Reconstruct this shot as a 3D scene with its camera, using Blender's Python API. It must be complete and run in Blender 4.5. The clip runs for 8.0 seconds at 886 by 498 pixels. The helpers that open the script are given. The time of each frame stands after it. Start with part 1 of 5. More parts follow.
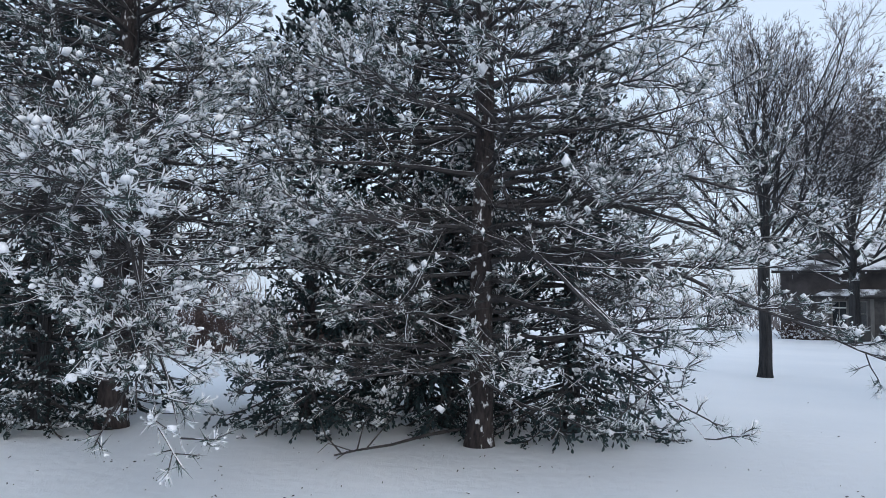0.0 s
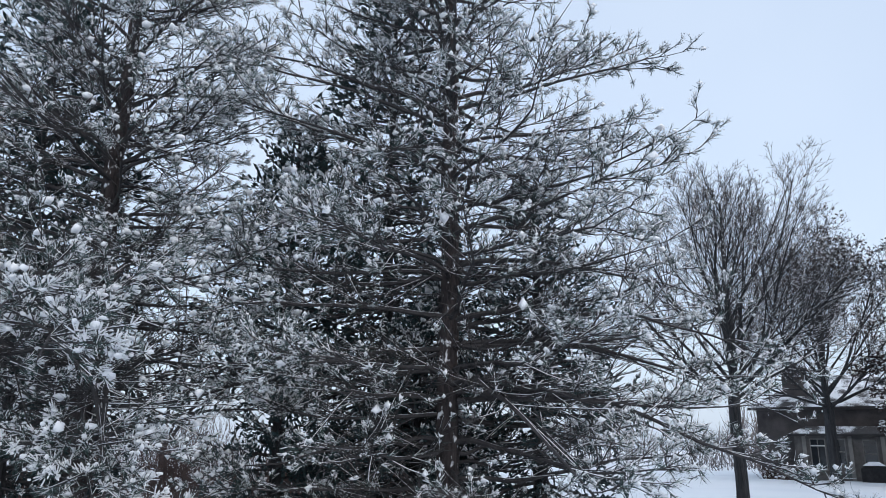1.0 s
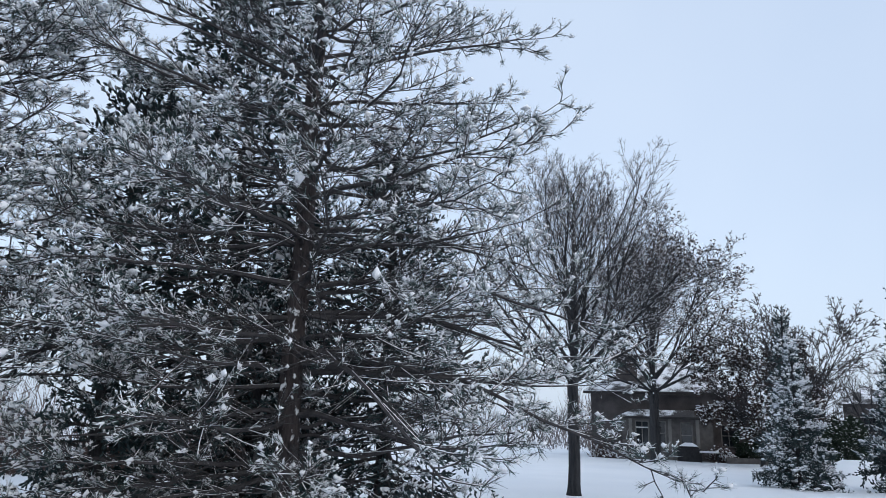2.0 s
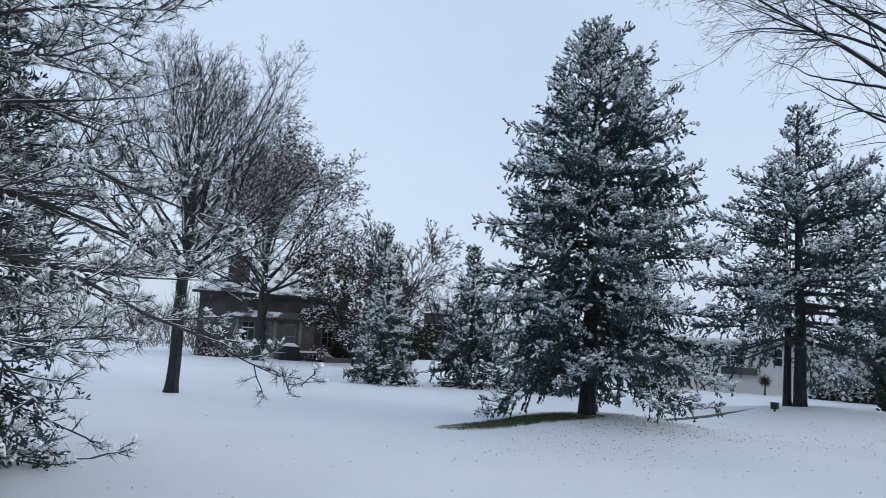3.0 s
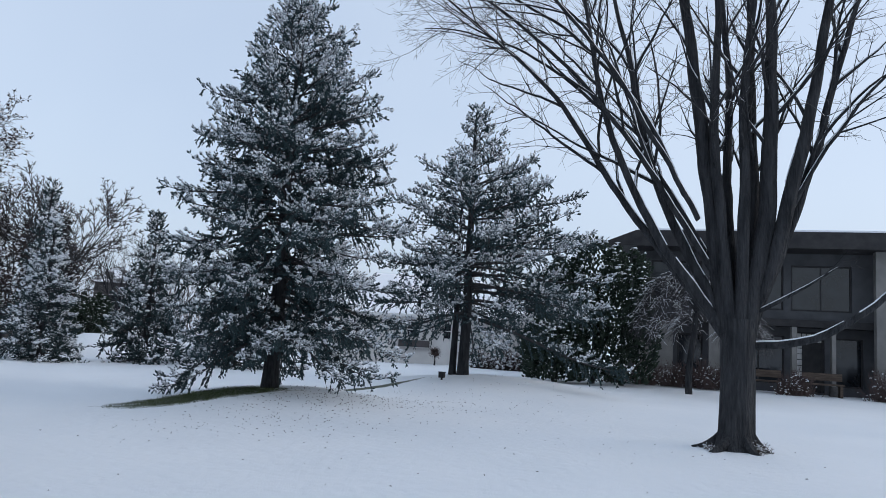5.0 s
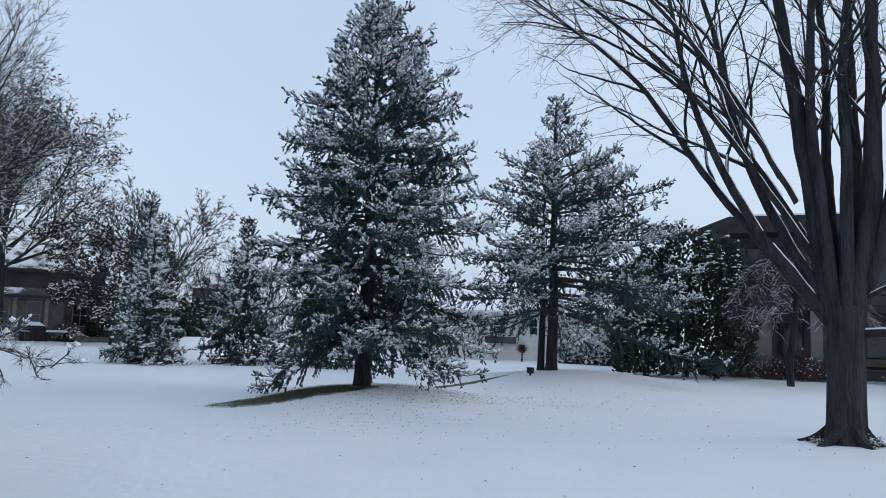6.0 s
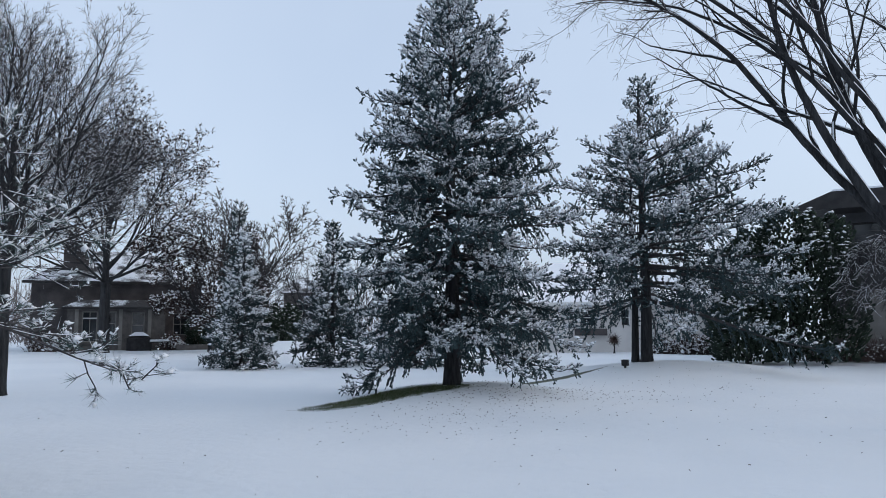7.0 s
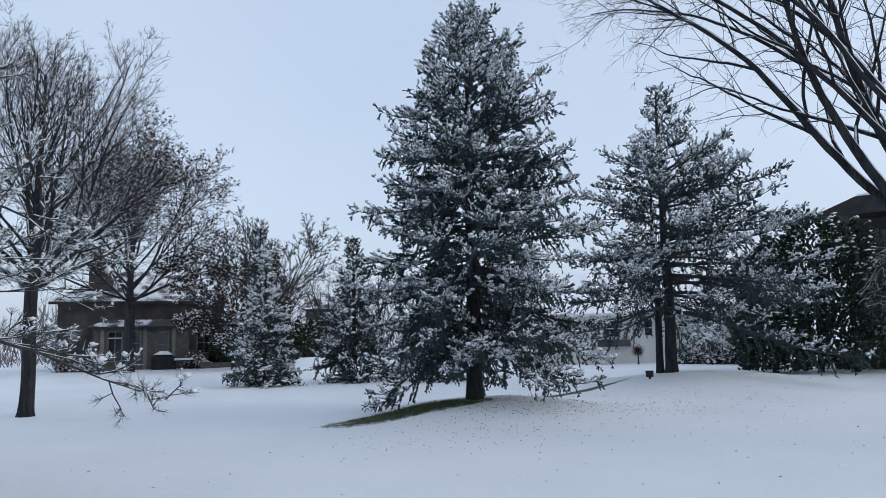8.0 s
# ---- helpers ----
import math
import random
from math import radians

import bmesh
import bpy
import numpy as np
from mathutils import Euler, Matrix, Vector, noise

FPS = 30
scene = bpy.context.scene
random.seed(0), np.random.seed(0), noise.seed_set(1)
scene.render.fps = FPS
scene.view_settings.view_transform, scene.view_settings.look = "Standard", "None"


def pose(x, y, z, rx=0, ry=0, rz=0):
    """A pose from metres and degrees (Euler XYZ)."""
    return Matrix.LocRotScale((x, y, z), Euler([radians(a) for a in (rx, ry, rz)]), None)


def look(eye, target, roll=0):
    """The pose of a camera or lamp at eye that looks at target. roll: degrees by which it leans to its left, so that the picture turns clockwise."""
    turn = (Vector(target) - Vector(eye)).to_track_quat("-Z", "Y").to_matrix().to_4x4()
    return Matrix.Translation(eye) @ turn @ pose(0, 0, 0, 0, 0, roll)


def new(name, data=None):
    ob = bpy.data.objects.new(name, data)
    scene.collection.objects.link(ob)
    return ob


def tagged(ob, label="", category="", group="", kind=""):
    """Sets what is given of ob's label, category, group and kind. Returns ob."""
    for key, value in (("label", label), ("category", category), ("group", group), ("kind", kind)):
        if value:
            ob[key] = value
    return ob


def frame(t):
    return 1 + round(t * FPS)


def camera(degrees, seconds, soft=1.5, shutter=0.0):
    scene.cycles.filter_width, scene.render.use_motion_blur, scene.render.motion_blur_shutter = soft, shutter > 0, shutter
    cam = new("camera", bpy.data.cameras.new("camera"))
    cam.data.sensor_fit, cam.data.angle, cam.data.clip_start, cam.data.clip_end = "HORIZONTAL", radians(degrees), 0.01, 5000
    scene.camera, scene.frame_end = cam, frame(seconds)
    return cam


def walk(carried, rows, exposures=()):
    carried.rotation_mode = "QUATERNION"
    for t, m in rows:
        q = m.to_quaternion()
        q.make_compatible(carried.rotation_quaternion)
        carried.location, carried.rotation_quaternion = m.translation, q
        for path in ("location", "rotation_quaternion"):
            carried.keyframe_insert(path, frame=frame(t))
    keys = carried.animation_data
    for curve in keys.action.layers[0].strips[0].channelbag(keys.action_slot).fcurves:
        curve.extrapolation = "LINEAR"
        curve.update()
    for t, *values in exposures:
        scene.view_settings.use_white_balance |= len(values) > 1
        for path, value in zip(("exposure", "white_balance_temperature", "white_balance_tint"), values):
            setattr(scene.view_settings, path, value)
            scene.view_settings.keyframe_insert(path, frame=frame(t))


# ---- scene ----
cam = camera(62.65, 8.0, soft=0.7, shutter=0.05)


def spot(x, y, z, yaw, pitch, roll):
    """A camera pose: yaw to the left from +y, pitch up, roll as look()."""
    a, b = radians(yaw), radians(pitch)
    eye = Vector((x, y, z))
    return look(eye, eye + Vector((-math.sin(a) * math.cos(b), math.cos(a) * math.cos(b), math.sin(b))), roll)


walk(cam, [
    (0, spot(0.000, 0.000, 1.629, 0.04, 4.54, 1.13)),
    (0.5, spot(0.112, -0.204, 1.657, -1.17, 10.22, 0.30)),
    (1, spot(0.118, -0.256, 1.640, -1.68, 15.30, 0.69)),
    (1.2, spot(0.132, -0.197, 1.635, -2.47, 16.54, 1.37)),
    (2.3, spot(0.207, 0.124, 1.610, -21.02, 11.46, 1.96)),
    (2.5, spot(0.221, 0.183, 1.605, -27.51, 9.85, 2.54)),
    (2.7, spot(0.235, 0.185, 1.595, -34.00, 8.70, 2.92)),
    (3, spot(0.254, 0.188, 1.580, -42.93, 7.50, 3.11)),
    (3.5, spot(0.281, 0.171, 1.590, -55.42, 6.49, 3.36)),
    (4, spot(0.278, 0.144, 1.599, -63.39, 6.26, 3.36)),
    (4.2, spot(0.275, 0.150, 1.598, -65.45, 6.30, 3.36)),
    (4.75, spot(0.257, 0.174, 1.592, -67.45, 6.65, 3.34)),
    (5.3, spot(0.240, 0.195, 1.585, -66.02, 6.94, 3.18)),
    (5.5, spot(0.234, 0.203, 1.583, -64.90, 6.85, 2.95)),
    (6, spot(0.236, 0.226, 1.565, -60.62, 6.27, 1.97)),
    (6.5, spot(0.361, 0.344, 1.559, -56.76, 5.81, 0.82)),
    (7, spot(0.533, 0.427, 1.585, -54.05, 5.84, -0.37)),
    (7.5, spot(0.555, 0.431, 1.595, -52.68, 6.22, -1.06)),
    (8, spot(0.545, 0.433, 1.594, -52.48, 6.93, -1.39)),
], exposures=[(0, 0.24, 6420, 10), (1.2, 0.18, 6420, 10), (2.5, 0.10, 6340, 10), (4, -0.03, 6340, 10), (8, -0.03, 6340, 10)])

# ---- light: an overcast winter sky ----
world = bpy.data.worlds.new("overcast_sky")
scene.world = world
world.use_nodes = True
wn, wl = world.node_tree.nodes, world.node_tree.links
wn.clear()
sky = wn.new("ShaderNodeTexSky")
sky.sky_type, sky.sun_disc = "NISHITA", False
sky.sun_elevation, sky.sun_rotation = radians(34), radians(160)
sky.air_density, sky.dust_density = 1.0, 4.0
bg_sky = wn.new("ShaderNodeBackground")
bg_sky.inputs["Strength"].default_value = 0.05
wl.new(sky.outputs[0], bg_sky.inputs["Color"])
tc = wn.new("ShaderNodeTexCoord")
cloud_noise = wn.new("ShaderNodeTexNoise")
cloud_noise.inputs["Scale"].default_value = 2.2
cloud_noise.inputs["Detail"].default_value = 3
wl.new(tc.outputs["Generated"], cloud_noise.inputs["Vector"])
cloud_ramp = wn.new("ShaderNodeValToRGB")
cloud_ramp.color_ramp.elements[0].position, cloud_ramp.color_ramp.elements[1].position = 0.3, 0.7
cloud_ramp.color_ramp.elements[0].color = (0.475, 0.560, 0.685, 1)
cloud_ramp.color_ramp.elements[1].color = (0.540, 0.620, 0.730, 1)
wl.new(cloud_noise.outputs[0], cloud_ramp.inputs[0])
bg_cloud = wn.new("ShaderNodeBackground")
bg_cloud.inputs["Strength"].default_value = 1.0
wl.new(cloud_ramp.outputs[0], bg_cloud.inputs["Color"])
both = wn.new("ShaderNodeAddShader")
wl.new(bg_sky.outputs[0], both.inputs[0])
wl.new(bg_cloud.outputs[0], both.inputs[1])
wout = wn.new("ShaderNodeOutputWorld")
wl.new(both.outputs[0], wout.inputs["Surface"])

sun = new("sun", bpy.data.lights.new("sun", "SUN"))
sun.data.energy, sun.data.angle, sun.data.color = 0.12, radians(40), (1.0, 0.97, 0.93)
sun.matrix_world = look((0, 0, 30), (6, 22, 11))


# ---- materials ----
def material(name, rough=0.8, metal=0.0):
    m = bpy.data.materials.new(name)
    m.use_nodes = True
    b = m.node_tree.nodes["Principled BSDF"]
    b.inputs["Roughness"].default_value, b.inputs["Metallic"].default_value = rough, metal
    b.inputs["Specular IOR Level"].default_value = 0.25
    return m, m.node_tree.nodes, m.node_tree.links, b


def noise_node(n, l, scale, detail=4, stretch=None):
    t = n.new("ShaderNodeTexCoord")
    x = n.new("ShaderNodeTexNoise")
    x.inputs["Scale"].default_value, x.inputs["Detail"].default_value = scale, detail
    if stretch:
        mp = n.new("ShaderNodeMapping")
        mp.inputs["Scale"].default_value = stretch
        l.new(t.outputs["Object"], mp.inputs["Vector"])
        l.new(mp.outputs[0], x.inputs["Vector"])
    else:
        l.new(t.outputs["Object"], x.inputs["Vector"])
    return x


def ramp(n, l, source, stops):
    r = n.new("ShaderNodeValToRGB")
    e = r.color_ramp.elements
    while len(e) < len(stops):
        e.new(0.5)
    for k, (p, c) in enumerate(stops):
        e[k].position, e[k].color = p, (*c, 1)
    l.new(source, r.inputs[0])
    return r


def mix(n, l, fac, a, b):
    x = n.new("ShaderNodeMix")
    x.data_type = "RGBA"
    for sock, v in ((x.inputs[0], fac), (x.inputs[6], a), (x.inputs[7], b)):
        if isinstance(v, (int, float)):
            sock.default_value = v
        elif isinstance(v, tuple):
            sock.default_value = (*v, 1)
        else:
            l.new(v, sock)
    return x.outputs[2]


def calc(n, l, op, a, b=None):
    x = n.new("ShaderNodeMath")
    x.operation = op
    for sock, v in zip(x.inputs, (a, b)):
        if v is None:
            continue
        if isinstance(v, (int, float)):
            sock.default_value = v
        else:
            l.new(v, sock)
    return x.outputs[0]


def bump(n, l, b, height, strength, distance=0.02):
    x = n.new("ShaderNodeBump")
    x.inputs["Strength"].default_value, x.inputs["Distance"].default_value = strength, distance
    l.new(height, x.inputs["Height"])
    l.new(x.outputs[0], b.inputs["Normal"])


SNOW = (0.80, 0.83, 0.87)


def plain(name, low, high, scale=6, rough=0.8, fine=60, strength=0.3, stretch=None, metal=0.0, depth=0.02):
    """A surface of two shades at two scales, with fine relief."""
    m, n, l, b = material(name, rough, metal)
    big = noise_node(n, l, scale, 4, stretch)
    small = noise_node(n, l, fine, 3, stretch)
    f = calc(n, l, "ADD", calc(n, l, "MULTIPLY", big.outputs[0], 0.65), calc(n, l, "MULTIPLY", small.outputs[0], 0.35))
    l.new(ramp(n, l, f, [(0.35, low), (0.65, high)]).outputs[0], b.inputs["Base Color"])
    bump(n, l, b, small.outputs[0], strength, depth)
    return m


def foliage(name, low, high, cover=0.5, spread=0.5, lean=1.0, width=0.5):
    """Needles whose upper sides carry snow, more on some sprays than on others."""
    m, n, l, b = material(name, 0.75)
    g = n.new("ShaderNodeNewGeometry")
    patch = noise_node(n, l, 1.5, 4)
    tint = mix(n, l, g.outputs["Random Per Island"], low, high)
    sep = n.new("ShaderNodeSeparateXYZ")
    l.new(g.outputs["Normal"], sep.inputs[0])
    s = calc(n, l, "ADD", calc(n, l, "MULTIPLY", sep.outputs[2], lean), calc(n, l, "MULTIPLY", calc(n, l, "SUBTRACT", patch.outputs[0], 0.5), 1.6))
    s = calc(n, l, "ADD", s, calc(n, l, "MULTIPLY", calc(n, l, "SUBTRACT", g.outputs["Random Per Island"], 0.5), spread))
    fine = noise_node(n, l, 45, 2)
    s = calc(n, l, "ADD", s, calc(n, l, "MULTIPLY", calc(n, l, "SUBTRACT", fine.outputs[0], 0.5), 0.8))
    k = n.new("ShaderNodeMapRange")
    k.inputs["From Min"].default_value, k.inputs["From Max"].default_value, k.inputs["To Max"].default_value = cover, cover + width, 0.94
    l.new(s, k.inputs["Value"])
    l.new(mix(n, l, k.outputs[0], tint, SNOW), b.inputs["Base Color"])
    return m


def blade(name, low, high, frosted=0.12):
    """Single needles; a share of them is rimed white."""
    m, n, l, b = material(name, 0.7)
    g = n.new("ShaderNodeNewGeometry")
    r = ramp(n, l, g.outputs["Random Per Island"], [(0.0, low), (1.0 - frosted, high), (1.0 - frosted + 0.02, (0.62, 0.65, 0.68))])
    l.new(r.outputs[0], b.inputs["Base Color"])
    return m


def snow_material():
    m, n, l, b = material("snow", 0.55)
    big, mid, fine = noise_node(n, l, 0.6, 4), noise_node(n, l, 9, 4), noise_node(n, l, 120, 2)
    l.new(ramp(n, l, big.outputs[0], [(0.3, (0.78, 0.81, 0.86)), (0.7, (0.84, 0.86, 0.89))]).outputs[0], b.inputs["Base Color"])
    h = calc(n, l, "ADD", mid.outputs[0], calc(n, l, "MULTIPLY", fine.outputs[0], 0.25))
    bump(n, l, b, h, 0.35, 0.03)
    return m


M_SNOW = snow_material()
M_SPRUCE = foliage("spruce_needles", (0.016, 0.032, 0.037), (0.044, 0.074, 0.080), 0.85, 0.5, 0.7, 0.6)
M_SPRUCE_SNOWY = foliage("snowy_spruce_needles", (0.030, 0.055, 0.062), (0.070, 0.110, 0.118), -0.50, 0.5, 0.9, 0.5)
M_SPRUCE_DARK = foliage("dark_spruce_needles", (0.013, 0.027, 0.030), (0.034, 0.056, 0.058), 0.85, 0.5)
M_PINE = blade("pine_needles", (0.026, 0.050, 0.048), (0.074, 0.118, 0.112), 0.42)
M_ARBOR = foliage("arborvitae_foliage", (0.010, 0.020, 0.014), (0.030, 0.045, 0.030), 0.80, 0.9)
M_BARK = plain("grey_brown_bark", (0.013, 0.0145, 0.017), (0.050, 0.051, 0.055), 7, 0.92, 30, 1.0, (1, 1, 0.16), 0, 0.07)


def bark_with_snow(name, low, high):
    """Scaly bark with snow blown into its cracks."""
    m, n, l, b = material(name, 0.92)
    big, fine, blown = noise_node(n, l, 7, 4, (1, 1, 0.3)), noise_node(n, l, 30, 3, (1, 1, 0.3)), noise_node(n, l, 11, 5, (1, 1, 0.6))
    f = calc(n, l, "ADD", calc(n, l, "MULTIPLY", big.outputs[0], 0.5), calc(n, l, "MULTIPLY", fine.outputs[0], 0.5))
    tint = ramp(n, l, f, [(0.36, low), (0.62, high)])
    k = ramp(n, l, blown.outputs[0], [(0.60, (0, 0, 0)), (0.66, (0.9, 0.9, 0.9))])
    l.new(mix(n, l, k.outputs[0], tint.outputs[0], SNOW), b.inputs["Base Color"])
    bump(n, l, b, f, 1.0, 0.06)
    return m


M_PINE_BARK = bark_with_snow("pine_bark", (0.014, 0.013, 0.015), (0.058, 0.049, 0.049))
M_TWIG = plain("twig_bark", (0.028, 0.028, 0.031), (0.072, 0.068, 0.071), 8, 0.85, 50, 0.3)
M_THICKET = plain("reddish_twigs", (0.050, 0.035, 0.034), (0.115, 0.082, 0.076), 3, 0.85, 40, 0.2)
# far woods: distance haze is put into a colour paler than the near twig bark
M_HAZED_WOOD = plain("hazed_far_twigs", (0.090, 0.080, 0.082), (0.170, 0.155, 0.155), 0.2, 0.9, 3, 0.1)
M_BRICK = plain("weathered_brick", (0.042, 0.040, 0.043), (0.100, 0.091, 0.092), 1.4, 0.9, 30, 0.4)
M_STONE = plain("grey_stone", (0.070, 0.068, 0.068), (0.140, 0.132, 0.128), 3, 0.9, 25, 0.4)
M_TAUPE = plain("taupe_render", (0.060, 0.062, 0.068), (0.092, 0.094, 0.100), 2, 0.85, 40, 0.2)
M_BEIGE = plain("beige_column_paint", (0.170, 0.165, 0.158), (0.240, 0.232, 0.222), 2, 0.8, 40, 0.2)
M_CREAM = plain("cream_render", (0.560, 0.545, 0.530), (0.680, 0.665, 0.650), 1.2, 0.85, 40, 0.2)
M_TRIM = plain("white_trim_paint", (0.62, 0.62, 0.62), (0.76, 0.76, 0.75), 4, 0.6, 50, 0.15)
M_FASCIA = plain("dark_brown_fascia", (0.022, 0.022, 0.024), (0.046, 0.044, 0.045), 3, 0.7, 40, 0.2)
M_DARK = plain("black_cover_cloth", (0.014, 0.014, 0.016), (0.035, 0.035, 0.038), 5, 0.7, 40, 0.3)
M_WOOD = plain("weathered_wood", (0.060, 0.045, 0.036), (0.130, 0.100, 0.080), 3, 0.8, 30, 0.4, (1, 8, 8))
M_GRASS = plain("winter_grass", (0.030, 0.045, 0.018), (0.085, 0.110, 0.045), 3, 0.8, 40, 0.2)


def glass_material(name, tint):
    m, n, l, b = material(name, 0.06)
    b.inputs["Specular IOR Level"].default_value = 0.6
    w = noise_node(n, l, 1.3, 2)
    l.new(ramp(n, l, w.outputs[0], [(0.35, tuple(0.6 * c for c in tint)), (0.65, tint)]).outputs[0], b.inputs["Base Color"])
    return m


def shingle_material(name="snowy_shingles", bare=0.0):
    """Dark shingles with patches of snow that slid or blew thin."""
    m, n, l, b = material(name, 0.8)
    big, fine = noise_node(n, l, 0.9, 5), noise_node(n, l, 14, 3, (1, 4, 4))
    dark = ramp(n, l, fine.outputs[0], [(0.35, (0.035, 0.034, 0.036)), (0.65, (0.085, 0.082, 0.082))])
    s = calc(n, l, "ADD", big.outputs[0], calc(n, l, "MULTIPLY", calc(n, l, "SUBTRACT", fine.outputs[0], 0.5), 0.5))
    k = ramp(n, l, s, [(0.44 + bare, (0, 0, 0)), (0.54 + bare, (1, 1, 1))])
    l.new(mix(n, l, k.outputs[0], dark.outputs[0], SNOW), b.inputs["Base Color"])
    bump(n, l, b, fine.outputs[0], 0.4, 0.02)
    return m


M_SHINGLE = shingle_material()
M_SHINGLE_BARE = shingle_material("thinly_snowed_shingles", 0.10)
M_GLASS = glass_material("dark_window_glass", (0.020, 0.024, 0.030))
# door panes: the light coming through is painted as a pale opaque colour
M_BRIGHT_PANE = plain("pane_painted_bright", (0.45, 0.45, 0.44), (0.62, 0.61, 0.60), 6, 0.9, 40, 0.2)
M_DEAD = plain("dead_leaves", (0.024, 0.019, 0.019), (0.064, 0.046, 0.043), 12, 0.8, 60, 0.3)


# ---- meshes from arrays ----
def unit(a):
    return a / np.maximum(np.linalg.norm(a, axis=-1, keepdims=True), 1e-9)


def side_axes(a):
    """Two axes square to each direction in a."""
    ref = np.where(np.abs(a[:, 2:3]) > 0.9, np.array([[1.0, 0, 0]]), np.array([[0, 0, 1.0]]))
    p = unit(np.cross(a, ref))
    return p, np.cross(p, a)


def tubes(a, b, ra, rb, sides=5):
    """Open tapered tubes from a to b."""
    a, b = np.asarray(a, float).reshape(-1, 3), np.asarray(b, float).reshape(-1, 3)
    ra, rb = np.asarray(ra, float).reshape(-1), np.asarray(rb, float).reshape(-1)
    n = len(a)
    p, q = side_axes(unit(b - a))
    ang = np.arange(sides) * 2 * np.pi / sides
    ring = p[:, None] * np.cos(ang)[None, :, None] + q[:, None] * np.sin(ang)[None, :, None]
    v = np.concatenate([a[:, None] + ring * ra[:, None, None], b[:, None] + ring * rb[:, None, None]], 1).reshape(-1, 3)
    i = np.arange(sides)
    j = (i + 1) % sides
    f = np.concatenate([np.stack([i, j, j + sides], 1), np.stack([i, j + sides, i + sides], 1)])
    return v, (f[None] + (np.arange(n) * 2 * sides)[:, None, None]).reshape(-1, 3)


def pipes(p, r, sides=5):
    """Connected tapered tubes along sampled curves p (curve, place, xyz) with radii r."""
    n, k = p.shape[:2]
    a, b = side_axes(unit(p[:, -1] - p[:, 0]))
    ang = np.arange(sides) * 2 * np.pi / sides
    ring = a[:, None, None] * np.cos(ang)[None, None, :, None] + b[:, None, None] * np.sin(ang)[None, None, :, None]
    v = p[:, :, None] + ring * r[:, :, None, None]
    i, j = np.meshgrid(np.arange(k - 1), np.arange(sides), indexing="ij")
    q = (j + 1) % sides
    f = np.concatenate([np.stack([i * sides + j, i * sides + q, (i + 1) * sides + q], -1).reshape(-1, 3),
                        np.stack([i * sides + j, (i + 1) * sides + q, (i + 1) * sides + j], -1).reshape(-1, 3)])
    return v.reshape(-1, 3), (f[None] + (np.arange(n) * k * sides)[:, None, None]).reshape(-1, 3)


def spindles(a, axis, length, radius, sides=3):
    """Closed blunt fingers: needle-covered shoots."""
    n = len(a)
    ax = unit(axis)
    p, q = side_axes(ax)
    ang = np.arange(sides) * 2 * np.pi / sides + 0.6
    ring = p[:, None] * np.cos(ang)[None, :, None] + q[:, None] * np.sin(ang)[None, :, None]
    length, radius = length.reshape(-1, 1, 1), radius.reshape(-1, 1, 1)
    c, d = a[:, None], ax[:, None]
    v = np.concatenate([c, c + d * length * 0.22 + ring * radius * 0.8, c + d * length * 0.78 + ring * radius, c + d * length], 1)
    i = np.arange(sides) + 1
    j = (np.arange(sides) + 1) % sides + 1
    z = np.zeros(sides, int)
    f = np.concatenate([np.stack([i, j, j + sides], 1), np.stack([i, j + sides, i + sides], 1), np.stack([i + sides, j + sides, z + 2 * sides + 1], 1)])
    return v.reshape(-1, 3), (f[None] + (np.arange(n) * (2 * sides + 2))[:, None, None]).reshape(-1, 3)


def buds(a, axis, length, radius):
    """Small club-shaped shoots, widest towards their tip."""
    n = len(a)
    ax = unit(axis)
    p, q = side_axes(ax)
    ang = np.arange(3) * 2 * np.pi / 3 + 0.6
    ring = p[:, None] * np.cos(ang)[None, :, None] + q[:, None] * np.sin(ang)[None, :, None]
    c, d = a[:, None], (ax * length[:, None])[:, None]
    v = np.concatenate([c, c + d * 0.62 + ring * radius[:, None, None], c + d], 1)
    f = np.array([(0, 2, 1), (0, 3, 2), (0, 1, 3), (1, 2, 4), (2, 3, 4), (3, 1, 4)])
    return v.reshape(-1, 3), (f[None] + (np.arange(n) * 5)[:, None, None]).reshape(-1, 3)


def needles(base, tip, width, rng):
    """Thin single blades."""
    n = len(base)
    s = unit(np.cross(unit(tip - base), unit(rng.normal(size=(n, 3))))) * np.reshape(width, (-1, 1)) * 0.5
    return np.stack([base - s, base + s, tip], 1).reshape(-1, 3), np.arange(3 * n).reshape(-1, 3)


PHI = (1 + 5 ** 0.5) / 2
ICO_V = unit(np.array([(-1, PHI, 0), (1, PHI, 0), (-1, -PHI, 0), (1, -PHI, 0), (0, -1, PHI), (0, 1, PHI), (0, -1, -PHI), (0, 1, -PHI), (PHI, 0, -1), (PHI, 0, 1), (-PHI, 0, -1), (-PHI, 0, 1)]))
ICO_F = np.array([(i, j, k) for i in range(12) for j in range(12) for k in range(12)
                  if i < j and i < k and j != k
                  and all(abs(np.linalg.norm(ICO_V[a] - ICO_V[b]) - 1.0515) < 0.01 for a, b in ((i, j), (j, k), (i, k)))
                  and np.dot(np.cross(ICO_V[j] - ICO_V[i], ICO_V[k] - ICO_V[i]), ICO_V[i]) > 0])


OCT_V = np.array([(1, 0, 0), (0, 1, 0), (-1, 0, 0), (0, -1, 0), (0, 0, 1), (0, 0, -1)], float)
OCT_F = np.array([(0, 1, 4), (1, 2, 4), (2, 3, 4), (3, 0, 4), (1, 0, 5), (2, 1, 5), (3, 2, 5), (0, 3, 5)])


